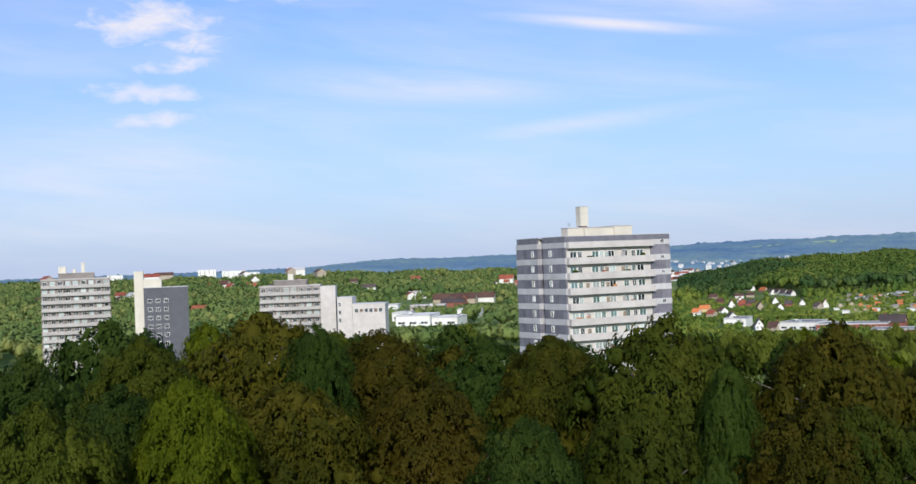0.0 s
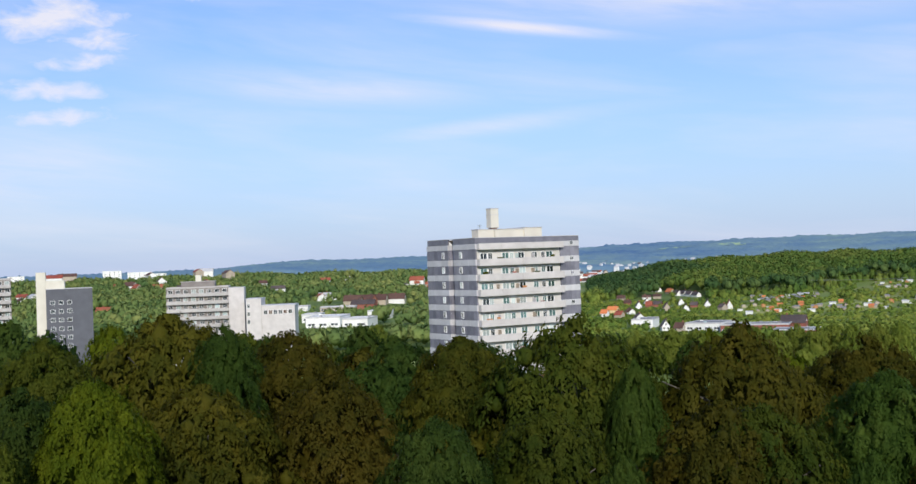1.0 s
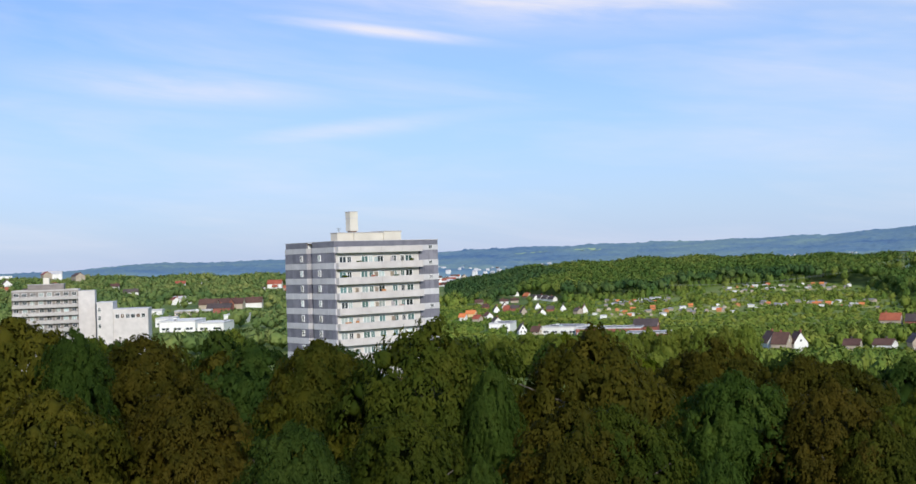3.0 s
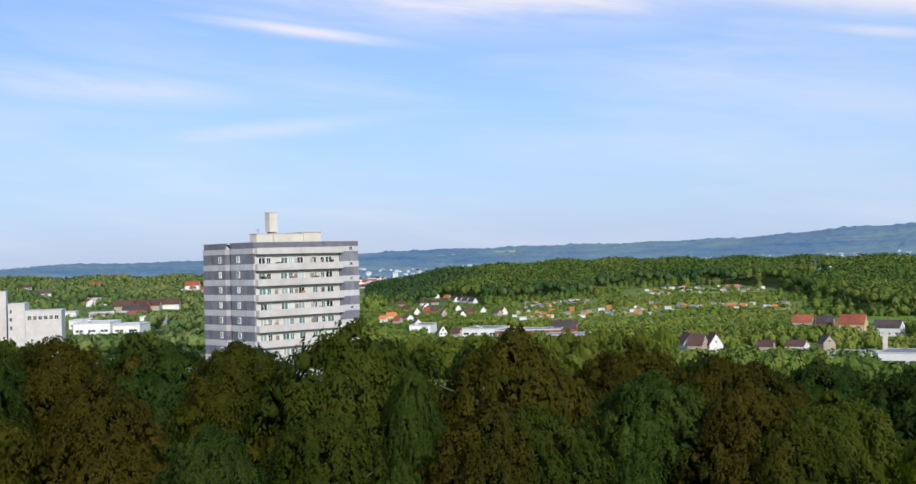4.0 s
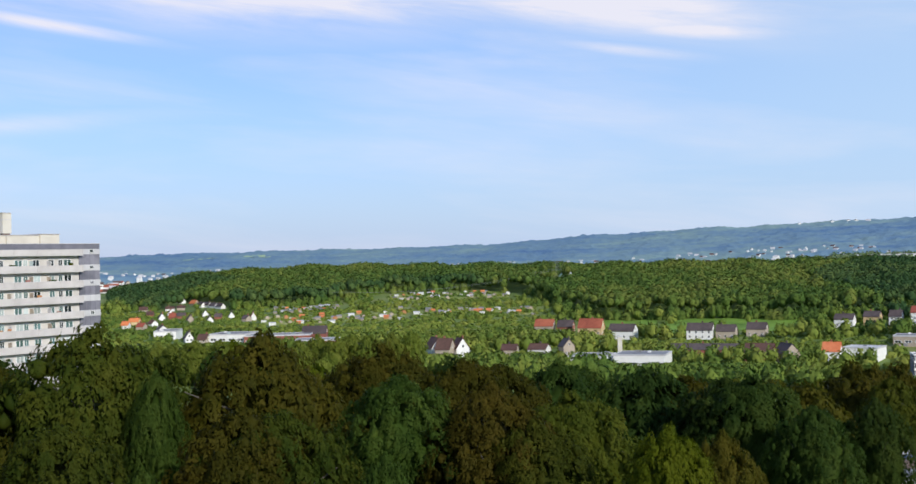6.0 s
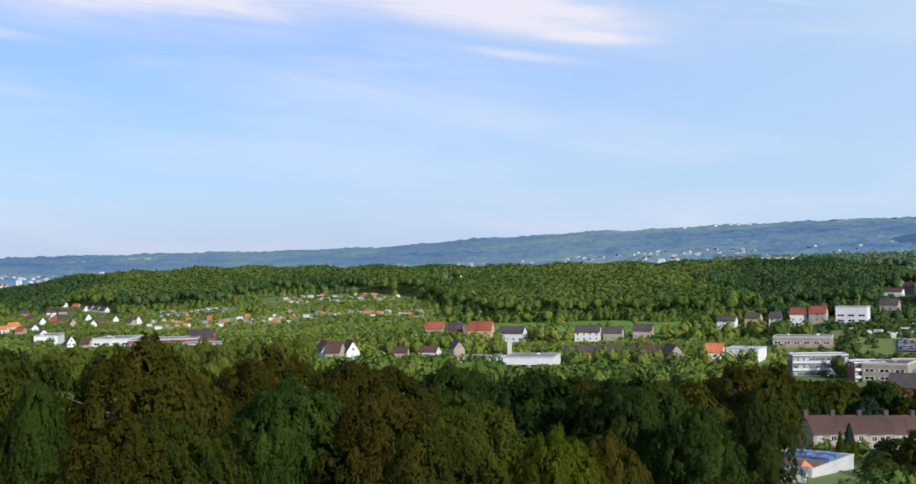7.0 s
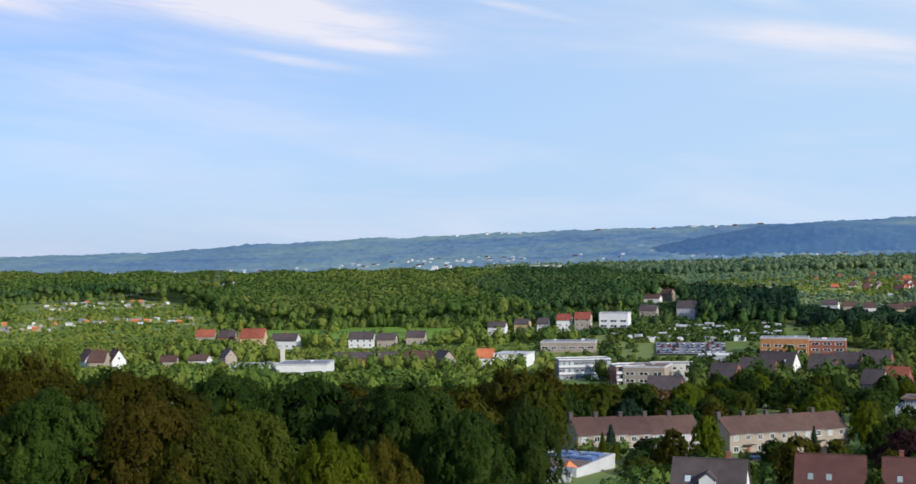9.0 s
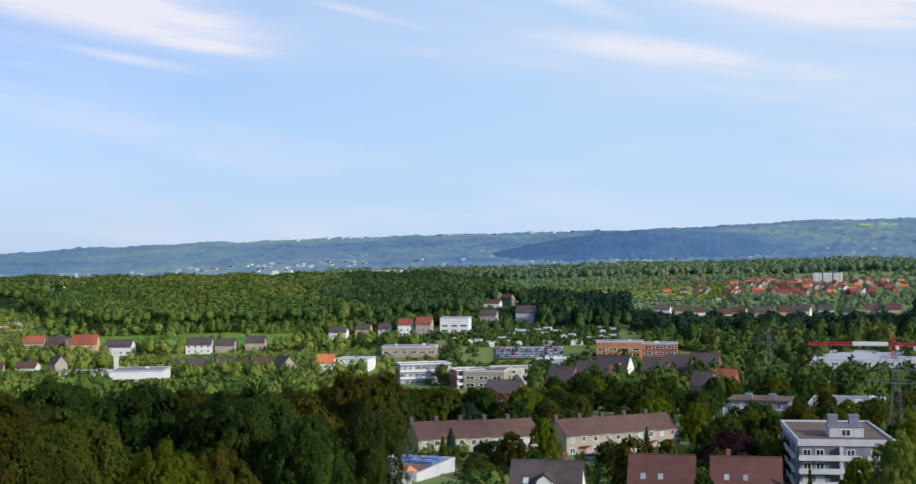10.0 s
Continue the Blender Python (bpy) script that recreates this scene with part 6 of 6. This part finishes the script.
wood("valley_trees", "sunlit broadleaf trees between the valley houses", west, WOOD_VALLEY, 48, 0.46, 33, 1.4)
wood("town_trees", "green broadleaf trees between offices and dark-roofed houses", east, WOOD_TOWN_SHADE, 80, 0.40, 40, 1.6)
plain = []
for b, r in scatter(g, -25, 9, 480, 1650, 7.9):
    if g.random() > open_land(b, r) and free(b, r, 50):
        x, y, z = foot(b, r)
        tall = crest(b, r, 9.5 + 2.0 * math.sin(b * 1.7 + r * 0.011) + g.normal(0, 1.2), z)
        plain.append((x, y, z, tall, min(g.uniform(2.3, 4.2), tall * 0.8)))
wood("plain_trees", "wooded plain with bright green tree crowns", plain, WOOD_PLAIN_HAZED, 26, 0.6, 34)
beyond = []
for b, r in scatter(g, 53, 75, 1000, 2150, 17):
    if g.random() > (0.22 if r < 1300 else 0.55) and free(b, r, 26):
        beyond.append((*foot(b, r), g.uniform(4, 7), g.uniform(3.5, 6.0)))
for b, r in scatter(g, 44, 76, 2180, 2500, 13):
    beyond.append((*foot(b, r), g.uniform(10, 17), g.uniform(5.5, 8.5)))
wood("far_belt", "belt of trees behind the red-roofed town", beyond, WOOD_BELT_HAZED, 26, 0.6, 35)


def hazed_range_canopy():
    """The woods of the far hills: a canopy sheet over the slopes, lumpy with crowns, sunk below the fields."""
    bearings, rings = np.radians(np.arange(-27, 77, 0.15)), np.linspace(2480, 3980, 76)
    a, r = np.meshgrid(bearings, rings, indexing="ij")
    x, y = r * np.sin(a), r * np.cos(a)
    k = np.random.default_rng(12)
    lumps = sum(np.sin(x * f * math.cos(d) + y * f * math.sin(d) + h) for f, d, h in zip(k.uniform(0.12, 0.34, 14), k.uniform(0, 6.3, 14), k.uniform(0, 6.3, 14))) / 3.2
    patch = sum(np.sin(x * f * math.cos(d) + y * f * math.sin(d) + h) for f, d, h in zip(k.uniform(0.003, 0.012, 9), k.uniform(0, 6.3, 9), k.uniform(0, 6.3, 9))) / 3.0
    edge = np.clip((patch + 1.7) * 6, 0, 1) * np.clip((r - 2490) / 60, 0, 1)
    z = height(x, y) + (9 + 2.6 * np.abs(lumps) + k.normal(0, 0.7, x.shape)) * edge - 3 * (1 - edge)
    n, m = x.shape
    i, j = np.meshgrid(np.arange(n - 1), np.arange(m - 1), indexing="ij")
    quads = np.stack([i * m + j, i * m + j + 1, (i + 1) * m + j + 1, (i + 1) * m + j], -1).reshape(-1, 4)
    me = raw("range_wood", np.stack([x, y, z], -1).reshape(-1, 3), quads, np.zeros((0, 3)), WOOD_RANGE_HAZED)
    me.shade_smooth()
    tagged(new("range_wood", me), "wooded slopes of the far hills, tinted blue for haze", "woodland", kind="stuff")


hazed_range_canopy()


def hill_spur():
    """A nearer wooded spur before the far hills, falling away at both ends."""
    bearings, rings = np.radians(np.arange(50, 72, 0.12)), np.linspace(2500, 3050, 46)
    a, r = np.meshgrid(bearings, rings, indexing="ij")
    x, y = r * np.sin(a), r * np.cos(a)
    k = np.random.default_rng(15)
    lumps = sum(np.sin(x * f * math.cos(d) + y * f * math.sin(d) + h) for f, d, h in zip(k.uniform(0.12, 0.34, 14), k.uniform(0, 6.3, 14), k.uniform(0, 6.3, 14))) / 3.2
    crest_z = np.interp(np.degrees(a), SPUR_BEARING, SPUR_TOP)
    f = np.clip((r - 2500) / 430, 0, 1)
    rise = np.sin(f * math.pi / 2) * np.clip((3050 - r) / 90, 0, 1) ** 0.5
    z = 14 + (crest_z - 14) * rise + 1.5 * np.abs(lumps) + k.normal(0, 0.4, x.shape)
    n, m = x.shape
    i, j = np.meshgrid(np.arange(n - 1), np.arange(m - 1), indexing="ij")
    quads = np.stack([i * m + j, i * m + j + 1, (i + 1) * m + j + 1, (i + 1) * m + j], -1).reshape(-1, 4)
    me = raw("spur_wood", np.stack([x, y, z], -1).reshape(-1, 3), quads, np.zeros((0, 3)), WOOD_SPUR_HAZED)
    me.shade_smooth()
    tagged(new("spur_wood", me), "wooded spur before the far hills, tinted dark blue for haze and cloud shade", "woodland", kind="stuff")


SPUR_BEARING = (50, 52, 54.5, 57, 59.5, 62, 64.5, 67, 69.5, 72)
SPUR_TOP = (40, 66, 90, 110, 117, 112, 101, 74, 40, 15)
hill_spur()

# broad yellow-green trees at the foot of the plateau
belt = random.Random(21)
for i in range(15):
    b = 11.6 + i * 0.92 + belt.uniform(-0.2, 0.2)
    p = spot(b, belt.uniform(425, 450))
    top = 40 - math.hypot(p.x, p.y) * math.tan(radians((3.62 if b < 17 else 3.42 if b > 19.5 else 3.55) + belt.uniform(-0.1, 0.12)))
    tree("back", p, top - p.z, belt.uniform(5.0, 6.6), PALE if belt.random() < 0.8 else LIME, "broad yellow-green tree with dense rounded crown", turn=i * 2.1, group="trees at the foot of the plateau")

# trees among the near houses and beside the blocks
GARDEN_A = (
    ("spire", LIME, 49.6, 262, 6.0, 1.6),
    ("spire", LIME, 50.2, 255, 4.5, 1.6),
    ("spire", SPRUCE, 50.0, 272, 6.9, 2.2),
    ("mid", GREEN, 52.2, 258, 5.9, 4.5),
    ("mid", PURPLE, 51.5, 266, 4.7, 2.6),
    ("mid", OLIVE, 51.3, 236, 3.6, 4.0),
    ("mid", GREEN, 57.5, 262, 7.1, 3.2),
    ("mid", GREEN, 58.0, 258, 6.4, 2.6),
    ("spire", SPRUCE, 59.3, 286, 8.9, 2.0),
    ("spire", SPRUCE, 60.5, 330, 9.3, 2.4),
    ("mid", LIME, 61.6, 320, 13.2, 4.2),
    ("mid", PURPLE, 63.2, 280, 10.7, 5.5),
    ("mid", GREEN, 62.2, 300, 9.6, 4),
    ("mid", GREEN, 64.5, 300, 10.0, 4.2),
    ("mid", BEECH, 65.1, 310, 9.8, 3.4),
    ("near", PALE, 70.6, 205, 18.4, 6.0),
)
GARDEN_B = (
    ("spire", GREEN, 68.8, 205, 10.7, 1.6),
    ("spire", GREEN, 66.7, 222, 9.4, 1.1),
    ("mid", OLIVE, 49.6, 345, 11.4, 6),
    ("mid", GREEN, 48.0, 300, 12.9, 5),
    ("mid", GREEN, 51.4, 360, 9.9, 5),
    ("mid", SPRUCE, 50.8, 340, 8.2, 4),
    ("mid", LIME, 53.5, 350, 12.1, 6),
    ("mid", GREEN, 54.4, 330, 9.7, 4),
    ("mid", GREEN, 58.7, 400, 11.7, 6),
    ("mid", GREEN, 57.5, 420, 7.3, 5),
    ("mid", GREEN, 60.2, 420, 9.6, 4.5),
    ("mid", GREEN, 56.4, 420, 6.3, 4),
    ("mid", LIME, 54.7, 430, 6.0, 5),
    ("mid", GREEN, 61.6, 420, 8.4, 5.5),
    ("mid", OLIVE, 61.8, 370, 8.7, 4.0),
    ("mid", BEECH, 66.3, 330, 14.3, 6),
)
GARDEN_C = (
    ("mid", GREEN, 67.6, 345, 13.4, 5),
    ("mid", GREEN, 66.4, 470, 11.7, 6),
    ("mid", GREEN, 64.8, 440, 9.3, 6),
    ("mid", GREEN, 67.1, 480, 9.0, 6),
    ("mid", GREEN, 64.2, 350, 11.5, 4),
    ("mid", BEECH, 46.9, 330, 17.1, 6),
    ("mid", BROWN, 45.8, 300, 18.2, 6),
    ("mid", BEECH, 45.0, 330, 17.3, 6),
    ("mid", GREEN, 56.1, 228, 5.7, 2.5),
    ("mid", GREEN, 61.9, 204, 8.0, 2.5),
    ("mid", GREEN, 63.7, 262, 7.2, 3),
    ("mid", BEECH, 62.6, 255, 7.9, 3),
    ("mid", GREEN, 54.1, 245, 5.1, 3),
    ("mid", GREEN, 52.7, 226, 3.9, 3.2),
)
for lot in (GARDEN_A, GARDEN_B, GARDEN_C):
    for k, (kind, mat, b, r, tall, half) in enumerate(lot):
        tree(kind, spot(b, r), tall, half, mat, TALL_LABELS[mat.name] if kind == "spire" else TALL_LABELS[mat.name].replace("tall ", ""), turn=k * 1.9, group="garden trees", depth=None if kind == "spire" else min(tall * 0.92, half * 2.4))
pick = random.Random(21)
for i in range(64):
    b, r = pick.uniform(-24, 24), pick.uniform(165, 470)
    if free(b, r, 40, 5):
        p = spot(b, r)
        tall = crest(b, r, pick.uniform(11, 16), p.z)
        tree("mid", p, tall, min(pick.uniform(4.5, 6.5), tall * 0.7), pick.choice((GREEN, OLIVE, LIME, PALE, GREEN)), "broadleaf tree with rounded green crown", turn=i * 1.7, group="trees on the plateau")
for i in range(230):
    b, r = pick.uniform(34, 74), pick.uniform(230 if i % 3 == 0 else 320, 480)
    p = spot(b, r)
    most = 40 - r * math.tan(radians(5.9 if b < 55 else 5.1)) - p.z
    if free(b, r, 45, 4) and (b > 49 or r > 380) and most > 3.5:
        tree("mid", p, min(most, pick.uniform(7, 11.5)), pick.uniform(3.2, 5.0), pick.choice((GREEN, GREEN, LIME, OLIVE, BEECH)), "broadleaf tree with rounded green crown", turn=i * 1.7, group="garden trees")

def hedge_row(b, r):
    k = 1.4 if r > 1200 else 1.0
    return (*foot(b, r), g.uniform(1.2, 3.2) * k, g.uniform(1.2, 3.0) * k)


wood("garden_hedges", "hedges and fruit bushes of the allotment gardens", [hedge_row(b, r) for b, r in HEDGES if r > 1250 or (b < 49 and r < np.interp(b, *START))], WOOD_VALLEY, 20, 0.8, 37)
wood("dark_hedges", "hedges of the allotments below the shaded wood, in shade-darkened green", [hedge_row(b, r) for b, r in HEDGES if b > 49 and r < 800], WOOD_TOWN_SHADE, 20, 0.8, 44)
bush = [(*foot(b, r), g.uniform(1.5, 4.5), g.uniform(1.4, 3.0)) for b, r in scatter(g, 46.8, 74, 180, 330, 5.2) if g.random() > 0.45 and free(b, r, 14, 1)]
wood("garden_shrubs", "dense dark green garden shrubs between the houses", bush, WOOD_FAR, 90, 0.42, 38)

low = [(*foot(b, r), g.uniform(1.2, 3.4), g.uniform(1.6, 3.4)) for b, r in scatter(g, 8, 59, 540, 1085, 8.0)
       if r < np.interp(b, *START) + 8 and not any(b0 < b < b1 and r0 - 5 < r < r1 for b0, b1, r0, r1 in PLOTS) and not (32 < b < 43 and r > 745) and not (51.9 < b < 55.7 and 645 < r < 695) and g.random() > 0.15 and free(b, r, 8, -2)]
wood("town_shrubs", "hedges between the offices and gardens, in shade-darkened green", [v for v in low if math.atan2(v[0], v[1]) >= radians(48.5)], WOOD_TOWN_SHADE, 26, 0.7, 41)
low = [v for v in low if math.atan2(v[0], v[1]) < radians(48.5)]
wood("valley_shrubs", "low hedges and shrubs filling the valley gardens", low, WOOD_VALLEY, 16, 0.8, 39)
